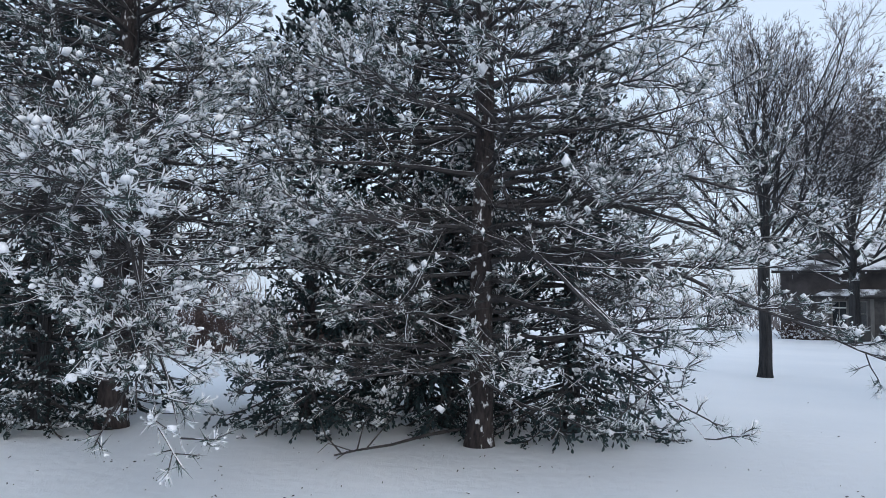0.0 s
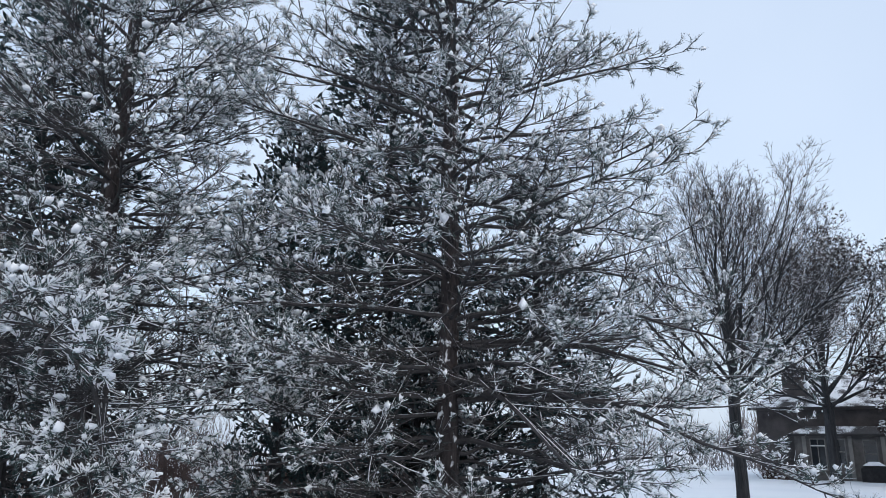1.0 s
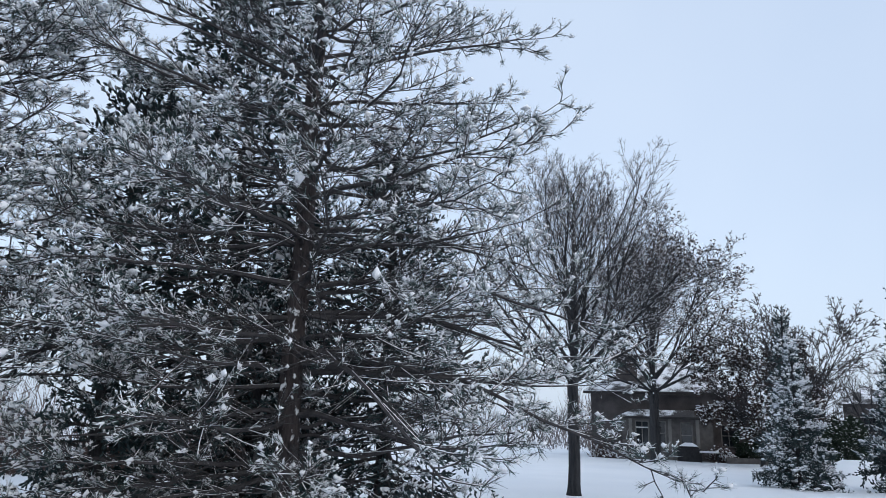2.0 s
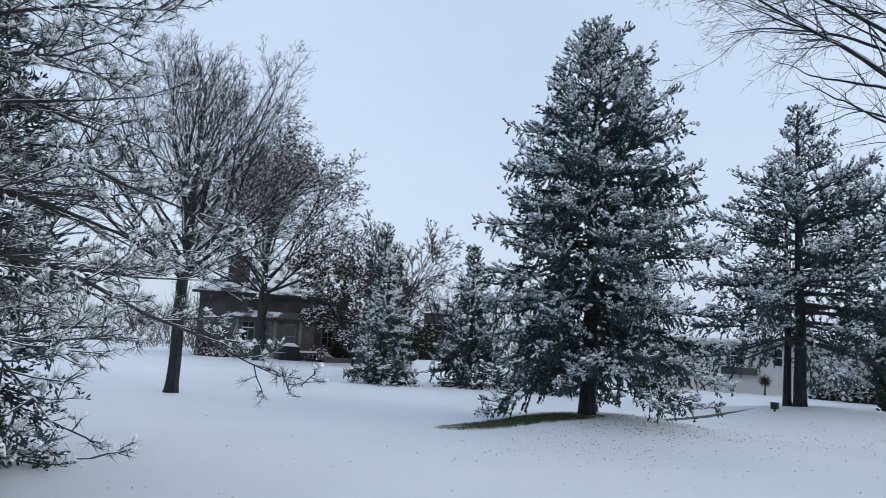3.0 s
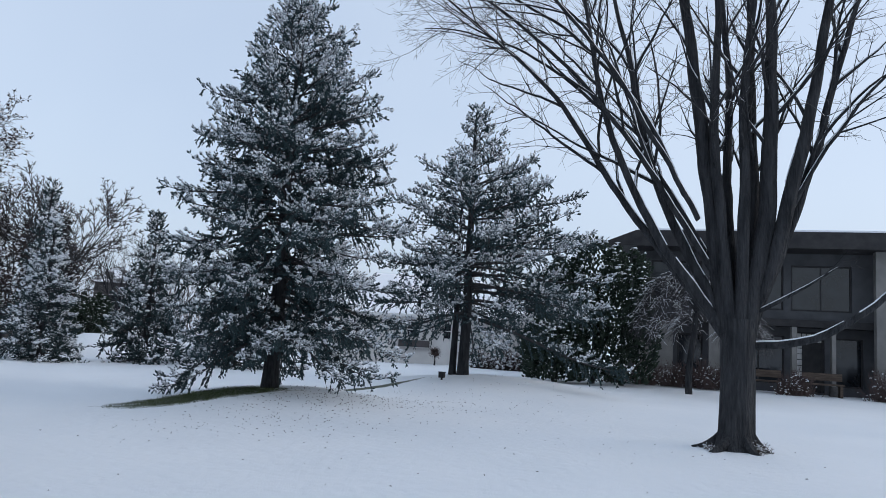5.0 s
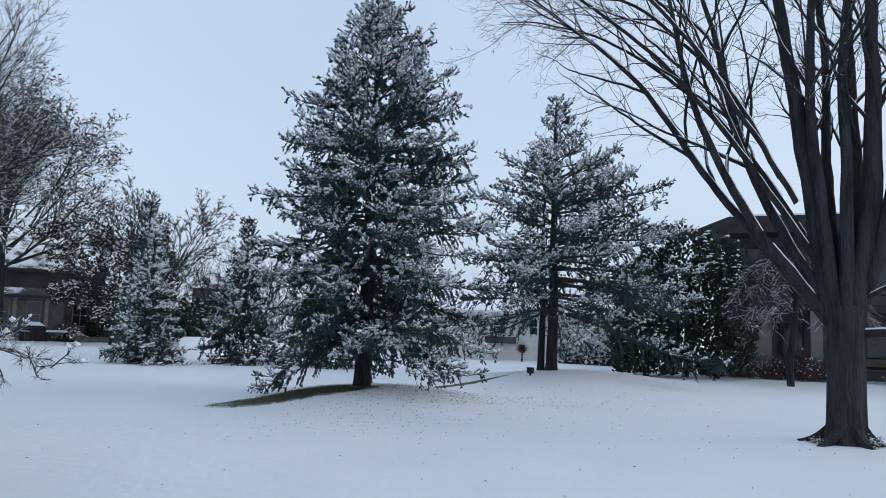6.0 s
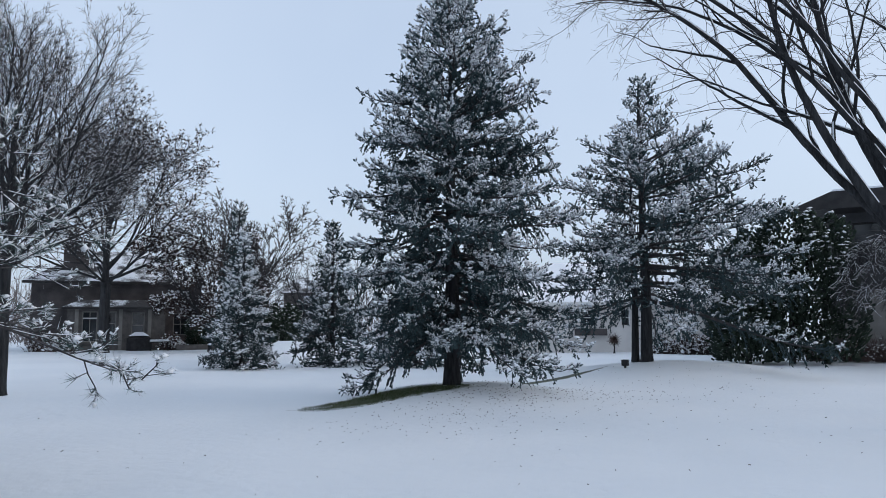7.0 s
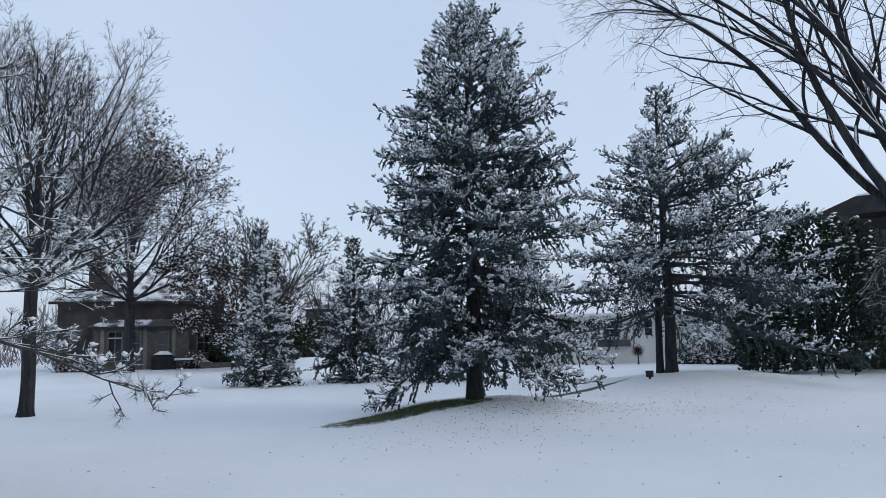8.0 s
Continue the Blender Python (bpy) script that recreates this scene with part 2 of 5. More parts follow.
def bits(c, r, rng, flat=0.7, rough=0.5):
    """Small crumbs of snow: jittered and turned eight-sided bodies."""
    n = len(c)
    r = np.asarray(r, float)
    r = r.reshape(-1, 1, 1) if r.ndim < 2 else r[:, None]
    a = rng.uniform(0, 6.28, n)
    v = OCT_V[None] * (1 + rough * (rng.random((n, 6, 1)) * 2 - 1)) + rng.normal(size=(n, 6, 3)) * 0.18
    x, y = v[:, :, 0].copy(), v[:, :, 1].copy()
    v[:, :, 0], v[:, :, 1] = x * np.cos(a)[:, None] - y * np.sin(a)[:, None], x * np.sin(a)[:, None] + y * np.cos(a)[:, None]
    v = v * r
    v[:, :, 2] *= flat
    v = v + np.asarray(c)[:, None]
    return v.reshape(-1, 3), (OCT_F[None] + (np.arange(n) * 6)[:, None, None]).reshape(-1, 3)


def lumps(c, r, rng, flat=0.6, rough=0.35):
    """Uneven clumps: jittered twenty-sided balls, flattened."""
    n = len(c)
    r = np.asarray(r, float)
    r = r.reshape(-1, 1, 1) if r.ndim < 2 else r[:, None]
    v = ICO_V[None] * (1 + rough * (rng.random((n, 12, 1)) * 2 - 1)) * r
    v[:, :, 2] *= flat
    v = v + np.asarray(c)[:, None]
    return v.reshape(-1, 3), (ICO_F[None] + (np.arange(n) * 12)[:, None, None]).reshape(-1, 3)


def boxes(rows):
    """Boxes from rows of x0, x1, y0, y1, z0, z1."""
    r = np.asarray(rows, float).reshape(-1, 6)
    k = np.array([(0, 2, 4), (1, 2, 4), (1, 3, 4), (0, 3, 4), (0, 2, 5), (1, 2, 5), (1, 3, 5), (0, 3, 5)])
    v = r[:, k].reshape(-1, 3)
    f = np.array([(0, 2, 1), (0, 3, 2), (4, 5, 6), (4, 6, 7), (0, 1, 5), (0, 5, 4), (1, 2, 6), (1, 6, 5), (2, 3, 7), (2, 7, 6), (3, 0, 4), (3, 4, 7)])
    return v, (f[None] + (np.arange(len(r)) * 8)[:, None, None]).reshape(-1, 3)


def joined(soups):
    vs, fs, at = [], [], 0
    for v, f in soups:
        vs.append(v)
        fs.append(f + at)
        at += len(v)
    return np.concatenate(vs), np.concatenate(fs)


def mesh(name, soups, mats, smooth=False):
    """One mesh from (vertices, triangles) pairs, each with its own material."""
    v, f = joined(soups)
    me = bpy.data.meshes.new(name)
    me.vertices.add(len(v))
    me.vertices.foreach_set("co", v.astype(np.float32).ravel())
    me.loops.add(len(f) * 3)
    me.loops.foreach_set("vertex_index", f.astype(np.int32).ravel())
    me.polygons.add(len(f))
    me.polygons.foreach_set("loop_start", np.arange(0, len(f) * 3, 3, dtype=np.int32))
    for m in mats:
        me.materials.append(m)
    if len(mats) > 1:
        me.polygons.foreach_set("material_index", np.concatenate([np.full(len(s[1]), k, np.int32) for k, s in enumerate(soups)]))
    me.polygons.foreach_set("use_smooth", np.full(len(f), smooth))
    me.update(calc_edges=True)
    me.validate()
    return me


def part(name, soups, mats, parent=None, label="", smooth=False):
    """One mesh object, a part of its thing when a parent is given."""
    if not isinstance(soups, list):
        soups = [soups]
    if not isinstance(mats, (list, tuple)):
        mats = [mats]
    ob = new(name, mesh(name, soups, mats, smooth))
    if parent is not None:
        ob.parent = parent
    return tagged(ob, label)


def thing(name, m, label, category, group="", kind=""):
    """An empty at a thing's base, for its parts."""
    ob = new(name)
    ob.empty_display_size = 0.2
    ob.matrix_basis = m
    return tagged(ob, label, category, group, kind)


# ---- ground ----
def rise(x, y):
    """Height of the lawn: two planting mounds, a bank by the far trees and soft unevenness."""
    z = 0.33 * np.exp(-(((x - 13.0) / 2.5) ** 2 + ((y - 8.9) / 2.3) ** 2) ** 1.3)
    z += 0.40 * np.exp(-(((x - 22.6) / 3.4) ** 2 + ((y - 7.6) / 3.2) ** 2) ** 1.2)
    z += 0.95 * np.exp(-(((x - 24.6) / 1.7) ** 2 + ((y - 27.2) / 1.5) ** 2) ** 1.3)
    return z + 0.025 * np.sin(0.7 * x + 1.3) * np.sin(0.55 * y) + 0.012 * np.sin(1.9 * x) * np.sin(2.3 * y + 0.6)


def lawn_material():
    """Snow over the lawn, thin or gone in the dry place under the big spruce."""
    m, n, l, b = material("lawn_snow", 0.6)
    big, mid, fine = noise_node(n, l, 0.25, 4), noise_node(n, l, 5, 5), noise_node(n, l, 70, 3)
    snow = ramp(n, l, big.outputs[0], [(0.3, (0.715, 0.76, 0.805)), (0.7, (0.785, 0.82, 0.855))])
    t = n.new("ShaderNodeTexCoord")

    def bare(cx, cy, turn, sx, sy, edge):
        mp = n.new("ShaderNodeMapping")
        mp.vector_type = "TEXTURE"
        mp.inputs["Location"].default_value = (cx, cy, 0)
        mp.inputs["Rotation"].default_value = (0, 0, radians(turn))
        mp.inputs["Scale"].default_value = (sx, sy, 100)
        l.new(t.outputs["Object"], mp.inputs["Vector"])
        d = n.new("ShaderNodeVectorMath")
        d.operation = "LENGTH"
        l.new(mp.outputs[0], d.inputs[0])
        s = calc(n, l, "ADD", d.outputs["Value"], calc(n, l, "MULTIPLY", calc(n, l, "SUBTRACT", mid.outputs[0], 0.5), edge))
        return ramp(n, l, s, [(0.72, (1, 1, 1)), (1.0, (0, 0, 0))]).outputs[0]

    grass = ramp(n, l, fine.outputs[0], [(0.35, (0.020, 0.028, 0.014)), (0.65, (0.060, 0.075, 0.035))])
    k = n.new("ShaderNodeMath")
    k.operation = "MAXIMUM"
    l.new(bare(11.5, 9.65, -32, 1.8, 0.6, 0.9), k.inputs[0])
    l.new(bare(18.3, 9.9, -8, 3.2, 0.22, 0.6), k.inputs[1])
    l.new(mix(n, l, k.outputs[0], snow.outputs[0], grass.outputs[0]), b.inputs["Base Color"])
    h = calc(n, l, "ADD", mid.outputs[0], calc(n, l, "MULTIPLY", fine.outputs[0], 0.3))
    bump(n, l, b, h, 0.65, 0.04)
    return m


M_LAWN = lawn_material()
rad = np.concatenate([[0.0], 0.6 * (3500 / 0.6) ** (np.linspace(0, 1, 150))])
ang = np.arange(260) * 2 * np.pi / 260
gx, gy = rad[:, None] * np.cos(ang), rad[:, None] * np.sin(ang)
gv = np.stack([gx, gy, rise(gx, gy)], -1).reshape(-1, 3)
gi, gj = np.meshgrid(np.arange(150), np.arange(260), indexing="ij")
g00, g01 = gi * 260 + gj, gi * 260 + (gj + 1) % 260
gf = np.concatenate([np.stack([g00, g00 + 260, g01 + 260], -1).reshape(-1, 3), np.stack([g00, g01 + 260, g01], -1).reshape(-1, 3)])
ground = part("ground", (gv, gf), M_LAWN, smooth=True)
tagged(ground, "lawn under fresh snow with two low planting mounds", "ground", kind="structure")


# ---- conifers ----
def trunk_soup(height, r, rng, lean=0.0, sides=12, flare=1.15, top=0.02):
    zs = np.concatenate([[-0.15, 0.0, 0.12, 0.35], np.linspace(0.8, height, 14)])
    rr = r * (1 - (zs / height).clip(0, 1)) ** 0.8 + top
    rr[:2] *= flare
    rr[2] *= 1 + (flare - 1) * 0.5
    p = np.stack([lean * zs + 0.02 * np.sin(zs * 2.1), 0.025 * np.sin(zs * 1.7 + 1), zs], 1)
    return pipes(p[None], rr[None], sides)


def ridge(a, b, ra, rb, rng, share=0.6, steep=0.75, least=0.0):
    """Snow lying along the upper side of branches."""
    d = unit(b - a)
    keep = (np.abs(d[:, 2]) < steep) & (rng.random(len(a)) < share) & (ra > least)
    a, b, ra, rb = a[keep], b[keep], ra[keep], rb[keep]
    d = unit(b - a)
    up = unit(np.array([[0, 0, 1.0]]) - d * d[:, 2:3])
    w = np.clip(ra * 0.62, 0.005, 0.024)
    wb = np.clip(rb * 0.62, 0.005, 0.024)
    return tubes(a + up * (ra - 0.4 * w)[:, None], b + up * (rb - 0.4 * wb)[:, None], w, wb, 3)


def boughs(rng, height, low, reach, gap, per, sag, lop=(0, 0)):
    """Main branches of a conifer: start, azimuth, length and shape of each, sampled at ten places."""
    rows = []
    z = low
    while z < height * 0.985:
        f = z / height
        k = max(3, int(per * (0.55 + 0.45 * (1 - f)) + rng.random()))
        a0 = rng.random() * 6.28
        for i in range(k):
            az = a0 + 6.28 * i / k + rng.normal() * 0.22
            length = reach(f) * (1 + lop[0] * math.cos(az - lop[1])) * rng.uniform(0.72, 1.12)
            rows.append((z + rng.normal() * gap * 0.25, az, max(length, 0.12), f))
        z += gap * (1.05 - 0.5 * f) * rng.uniform(0.8, 1.2)
    z, az, length, f = np.array(rows).T
    s = np.linspace(0, 1, 10)[None]
    rise0 = (-0.05 + 0.75 * f ** 1.5)[:, None] + rng.normal(size=(len(z), 1)) * 0.06
    bend = (sag * (1 - f))[:, None] * (1 + 0.3 * rng.normal(size=(len(z), 1)))
    out = length[:, None] * s * np.cos(np.arctan(rise0))
    h = length[:, None] * (rise0 * s - bend * s ** 1.6 + 0.5 * bend * s ** 4)
    sway = rng.normal(size=(len(z), 1)) * 0.12 * s ** 2
    p = np.stack([out * np.cos(az[:, None] + sway), out * np.sin(az[:, None] + sway), z[:, None] + h], -1)
    return p, length, f


def along(p, s):
    """Place and direction at share s of sampled curves, one curve a row."""
    x = s * (p.shape[1] - 1)
    i = np.minimum(x.astype(int), p.shape[1] - 2)
    r = np.arange(len(p))
    a, b = p[r, i], p[r, i + 1]
    return a + (b - a) * (x - i)[:, None], unit(b - a)


def spruce(name, label, place, height, reach, seed, low=0.5, gap=0.27, per=8, sag=0.42, lop=(0, 0), density=1.0, size=1.0, radius=0.18,
           lean=0.0, mat=None, snow=0.10, group="spruces in the yard", second=None, hang=0.18, single=False, powder=0.0):
    """A spruce: boughs in whorls, herringbone twigs, needle-covered shoots, snow on top. reach: rows of height share and bough length."""
    rng = np.random.default_rng(seed)
    root = thing(name, pose(place[0], place[1], float(rise(place[0], place[1]))), label, "spruce tree", group)
    fs, ls = zip(*reach)
    p, length, f = boughs(rng, height, low, lambda x: float(np.interp(x, fs, ls)), gap, per, sag, lop)
    p[:, :, 0] += lean * p[:, :, 2]
    part("trunk", trunk_soup(height, radius, rng, lean), M_BARK, root, smooth=True)
    if second:
        v, t = trunk_soup(height * 0.72, radius * 0.6, rng, lean)
        part("trunk", (v + np.array([[second[0], second[1], 0]]), t), M_BARK, root, smooth=True)
    r0 = 0.010 + 0.010 * length
    taper = np.linspace(1, 0.12, 10)[None]
    if single:
        for i in range(len(p)):
            part("bough", pipes(p[i:i + 1], r0[i:i + 1, None] * taper, 4), M_TWIG, root)
    else:
        tagged(part("bough_frame", pipes(p, r0[:, None] * taper, 4), M_TWIG, root), kind="stuff")
    # sprays: dense clumps round the outer part of each bough, and some that hang below it in its shade
    n = np.maximum((length / 0.062 * density).astype(int), 5)
    owner = np.repeat(np.arange(len(p)), n)
    count = len(owner)
    s = rng.uniform(0.05, 1.0, count) ** 0.62
    at, tan = along(p[owner], s)
    under = rng.random(count) < 0.28 * (1 - f[owner] ** 2)
    side = unit(np.cross(tan, np.array([[0, 0, 1.0]]))) * rng.choice([-1, 1], count)[:, None]
    tl = np.minimum((0.30 * length[owner] * (1 - s) + 0.17) * rng.uniform(0.6, 1.2, count), 0.6) * size ** 0.6
    climb = np.where(under, -0.9 - hang, rng.normal(size=count) * 0.34 + 0.14 - 0.3 * hang + 0.3 * f[owner])
    td = unit(tan * 0.7 + side * rng.uniform(0.3, 1.0, (count, 1)) + np.array([[0, 0, 1.0]]) * climb[:, None])
    mid = at + td * (tl * 0.55)[:, None]
    bent = unit(td + np.array([[0, 0, 1.0]]) * np.where(under, -0.5, 0.38 - hang)[:, None])
    tip = mid + bent * (tl * 0.45)[:, None]
    wood = pipes(np.stack([at, tip], 1), np.tile([0.006, 0.003], (count, 1)), 3)
    tagged(part("twig_spray", wood, M_TWIG, root), kind="stuff")
    # snow lies on whole sprays: on some boughs more, on their upper and outer side, hardly under them
    drift = np.sin(at[:, 0] * 2.3 + at[:, 2] * 1.7 + seed) * np.sin(at[:, 1] * 2.6 - at[:, 2] * 1.3 + 2) * 0.2
    load = rng.uniform(0.0, 0.65, len(p))[owner] + 0.75 * s + 0.75 * climb + 1.3 * drift + rng.normal(size=count) * 0.05 + powder
    white_twig = (load > 0.88) & ~under
    m = np.maximum((tl / (0.024 * size) * density).astype(int), 3)
    tw = np.repeat(np.arange(count), m)
    u = rng.uniform(0.05, 1.0, len(tw))
    c = np.where((u < 0.55)[:, None], at[tw] + td[tw] * (tl[tw] * u)[:, None], mid[tw] + bent[tw] * (tl[tw] * (u - 0.55))[:, None])
    d = unit(np.where((u < 0.55)[:, None], td[tw], bent[tw]) * 0.85 + rng.normal(size=(len(tw), 3)) * 0.34 + np.array([[0, 0, 1.0]]) * np.where(under[tw], -0.15, 0.22)[:, None])
    fl = rng.uniform(0.055, 0.105, len(tw)) * size
    fr = rng.uniform(0.013, 0.019, len(tw)) * size
    w = white_twig[tw]
    bare, laden = buds(c[~w], d[~w], fl[~w], fr[~w]), buds(c[w], d[w], fl[w], fr[w] * 1.15)
    soups, mats = [bare, laden], [mat or M_SPRUCE, M_SPRUCE_SNOWY]
    tagged(part("crown", soups, mats, root), kind="stuff")
    pick = w & (rng.random(len(tw)) < snow)
    white = lumps(c[pick] + d[pick] * (fl[pick] * 0.5)[:, None] + np.array([[0, 0, 0.018 * size]]), rng.uniform(0.025, 0.06, (pick.sum(), 3)) * size, rng, 0.5, 0.25)
    tagged(part("snow_load", white, M_SNOW, root, "clumps of fresh snow", smooth=True), kind="stuff")
    return root


def pine(name, label, place, height, reach, seed, low=0.7, gap=0.42, per=6, radius=0.14, extra=(), tufts=1.0, snow=0.4, lean=0.0, lop=(0, 0), lump=1.0, heavy=0):
    """A pine with open branches, tufts of long needles and snow caught in the tufts."""
    rng = np.random.default_rng(seed)
    root = thing(name, pose(place[0], place[1], float(rise(place[0], place[1]))), label, "pine tree", "old pines")
    fs, ls = zip(*reach)
    p, length, f = boughs(rng, height, low, lambda x: float(np.interp(x, fs, ls)), gap, per, 0.12, lop)
    p[:, :, 2] += np.linspace(0, 1, 10)[None] ** 3 * (0.10 * length)[:, None] * (0.3 + f[:, None])
    # boughs with a known reach: height on the trunk, azimuth, length, drop at the tip
    for z0, az, far, drop in extra:
        s = np.linspace(0, 1, 10)
        q = np.stack([far * s * math.cos(radians(az)) + 0.06 * np.sin(7 * s), far * s * math.sin(radians(az)), z0 + 0.22 * far * s * (1 - s) - drop * s ** 1.5], 1)
        p, length, f = np.concatenate([p, q[None]]), np.append(length, far), np.append(f, 0.2)
    p = p + np.cumsum(rng.normal(size=p.shape), 1) * np.array([0.035, 0.035, 0.03]) * (np.arange(10) > 0)[None, :, None]
    part("trunk", trunk_soup(height, radius, rng, lean, 14, 1.25), M_PINE_BARK, root, smooth=True)
    r0 = 0.007 + 0.0085 * length
    taper = np.linspace(1, 0.07, 10)
    for i in range(len(p)):
        part("bough", pipes(p[i:i + 1], r0[i:i + 1, None] * taper[None], 5), M_TWIG, root)
    sa, sb = p[:, :-1].reshape(-1, 3), p[:, 1:].reshape(-1, 3)
    ra, rb = (r0[:, None] * taper[:-1]).ravel(), (r0[:, None] * taper[1:]).ravel()

    def offshoots(owner, s, curves, base_len, spread, up, k):
        at, tan = along(curves[owner], s)
        side = unit(np.cross(tan, np.array([[0, 0, 1.0]])) + rng.normal(size=at.shape) * 0.5) * rng.choice([-1, 1], len(owner))[:, None]
        d = unit(tan * 0.8 + side * spread + np.array([[0, 0, 1.0]]) * up)
        ln = base_len * rng.uniform(0.55, 1.3, len(owner))
        t = np.linspace(0, 1, k)[None, :, None]
        c = at[:, None] + d[:, None] * ln[:, None, None] * t
        c[:, :, 2] += (t[:, :, 0] ** 2) * (ln[:, None] * rng.uniform(-0.15, 0.25, (len(owner), 1)))
        return c + np.cumsum(rng.normal(size=c.shape), 1) * 0.012 * (t > 0)

    n1 = np.maximum((length / 0.175).astype(int), 3)
    o1 = np.repeat(np.arange(len(p)), n1)
    s1 = rng.uniform(0.12, 1.0, len(o1))
    c1 = offshoots(o1, s1, p, np.minimum(0.22 + 0.34 * length[o1] * (1.05 - s1), 1.1), 0.85, 0.12, 4)
    l1 = np.linalg.norm(c1[:, -1] - c1[:, 0], axis=1)
    n2 = np.maximum((l1 / 0.092 * tufts).astype(int), 1)
    o2 = np.repeat(np.arange(len(c1)), n2)
    s2 = rng.uniform(0.15, 1.0, len(o2))
    c2 = offshoots(o2, s2, c1, 0.10 + 0.24 * l1[o2] * (1.1 - s2), 0.8, 0.2, 2)
    a1, b1 = c1[:, :-1].reshape(-1, 3), c1[:, 1:].reshape(-1, 3)
    k1 = np.full(len(a1), 0.0065)
    wood = joined([pipes(c1, np.tile([0.008, 0.007, 0.006, 0.005], (len(c1), 1)), 3), pipes(c2, np.tile([0.005, 0.004], (len(c2), 1)), 3)])
    tagged(part("twig_spray", wood, M_TWIG, root), kind="stuff")
    inner = np.concatenate([0.6 + 0.4 * s1, s1[o2]])
    tip = np.concatenate([c1[:, -1], c2[:, -1]])
    way = unit(np.concatenate([c1[:, -1] - c1[:, -2], c2[:, -1] - c2[:, -2]]))
    low_bough = (f < 0.3)[np.concatenate([o1, o1[o2]])]
    keep = rng.random(len(tip)) < np.where(low_bough, np.clip((inner - 0.48) * 4, 0.05, 1), np.clip((inner - 0.15) * 2.6, 0.12, 1))
    tip, way = tip[keep], unit(way[keep] + np.array([[0, 0, 0.2]]))
    k = 14
    idx = np.repeat(np.arange(len(tip)), k)
    base = tip[idx] - way[idx] * rng.uniform(0, 0.09, (len(idx), 1))
    nd = unit(way[idx] * 0.9 + rng.normal(size=(len(idx), 3)) * 0.52)
    tagged(part("needle_mass", needles(base, base + nd * rng.uniform(0.07, 0.125, (len(idx), 1)), 0.0078, rng), M_PINE, root, "tufts of long green needles"), kind="stuff")
    loaded = (np.concatenate([o1, o1[o2]])[keep] >= len(p) - heavy) & (inner[keep] > 0.62)
    sp = rng.random(len(tip)) < np.where(loaded, 0.5, snow)
    seat, lie, much = tip[sp], way[sp], loaded[sp]
    crumbs = []
    for k in range(4):
        c = seat + lie * rng.uniform((0.0, -0.04, 0.02, 0.05)[k], (0.05, 0.02, 0.07, 0.11)[k], (len(seat), 1)) + rng.normal(size=(len(seat), 3)) * (0.008, 0.018, 0.018, 0.02)[k] + np.array([[0, 0, 0.012]])
        some = (much if k == 3 else rng.random(len(seat)) < (1.0, 0.7, 0.5)[k])
        r = rng.gamma(3.0, 0.33, (len(seat), 1)).clip(0.35, 2.6) * (0.019, 0.013, 0.013, 0.017)[k] * lump * np.where(much, 0.85, 1.0)[:, None]
        crumbs.append((lumps if heavy else bits)(c[some], (r * rng.uniform(0.65, 1.4, (len(seat), 3)))[some], rng, 0.75, 0.38))
    idx = np.repeat(np.arange(len(seat)), np.where(much, 7, 2))
    c = seat[idx] - lie[idx] * 0.03
    nd = unit(lie[idx] * 0.9 + rng.normal(size=(len(idx), 3)) * 0.45 + np.array([[0, 0, 0.15]]))
    crumbs.append(spindles(c, nd, rng.uniform(0.06, 0.11, len(idx)), rng.uniform(0.0035, 0.0075, len(idx))))
    load = joined([*crumbs, ridge(sa, sb, ra * 0.7, rb * 0.7, rng, 0.5, 0.7), ridge(a1, b1, k1, k1, rng, 0.65, 0.8)])
    tagged(part("snow_load", load, M_SNOW, root, "fresh snow caught in tufts and on branches", smooth=True), kind="stuff")
    return root


# ---- bare trees ----
def limb(out, rng, p, d, length, r, level, spec, heading=None):
    """One limb and all that grows from it, as curves: (level, points, radii)."""
    step, wander, lift = spec["step"][level], spec["wander"][level], spec["lift"][level]
    n = max(3 if level < 2 else 2, int(length / step))
    kids = spec["kids"][level] if level < len(spec["kids"]) else 0
    start = spec["bare"][level]
    r1 = max(r * spec["thin"], 0.5 * spec["fine"])
    where = sorted(rng.uniform(start, 1.0, int(kids * rng.uniform(0.75, 1.25) + 0.5))) if kids else []
    k, turn = 0, rng.uniform(0, 6.28)
    pts, rad = [tuple(p)], [r]
    for i in range(n):
        if heading:
            az, tilts = heading
            b = radians(float(np.interp((i + 0.5) / n, (0, 0.4, 1), tilts)))
            aim = Vector((math.cos(az) * math.sin(b), math.sin(az) * math.sin(b), math.cos(b)))
            d = d * 0.55 + aim * 0.45
        d = (d + Vector(rng.normal(size=3)) * wander + Vector((0, 0, lift))).normalized()
        q = p + d * (length / n)
        b = r + (r1 - r) * (i + 1) / n
        pts.append(tuple(q))
        rad.append(b)
        while k < len(where) and where[k] <= (i + 1) / n:
            f = where[k]
            turn += 2.4
            side = d.orthogonal().normalized()
            side.rotate(Matrix.Rotation(turn, 3, d))
            sp = spec["spread"][level] * rng.uniform(0.75, 1.25)
            cd = (d * math.cos(sp) + side * math.sin(sp)).normalized()
            cl = length * spec["ratio"][level] * (1.15 - 0.65 * f) * rng.uniform(0.7, 1.25)
            limb(out, rng, q, cd, max(cl, 0.12), max(min(b * 0.62, spec["cap"][level]), spec["fine"]), level + 1, spec)
            k += 1
        p = q
    out.append((level, np.array(pts), np.array(rad)))


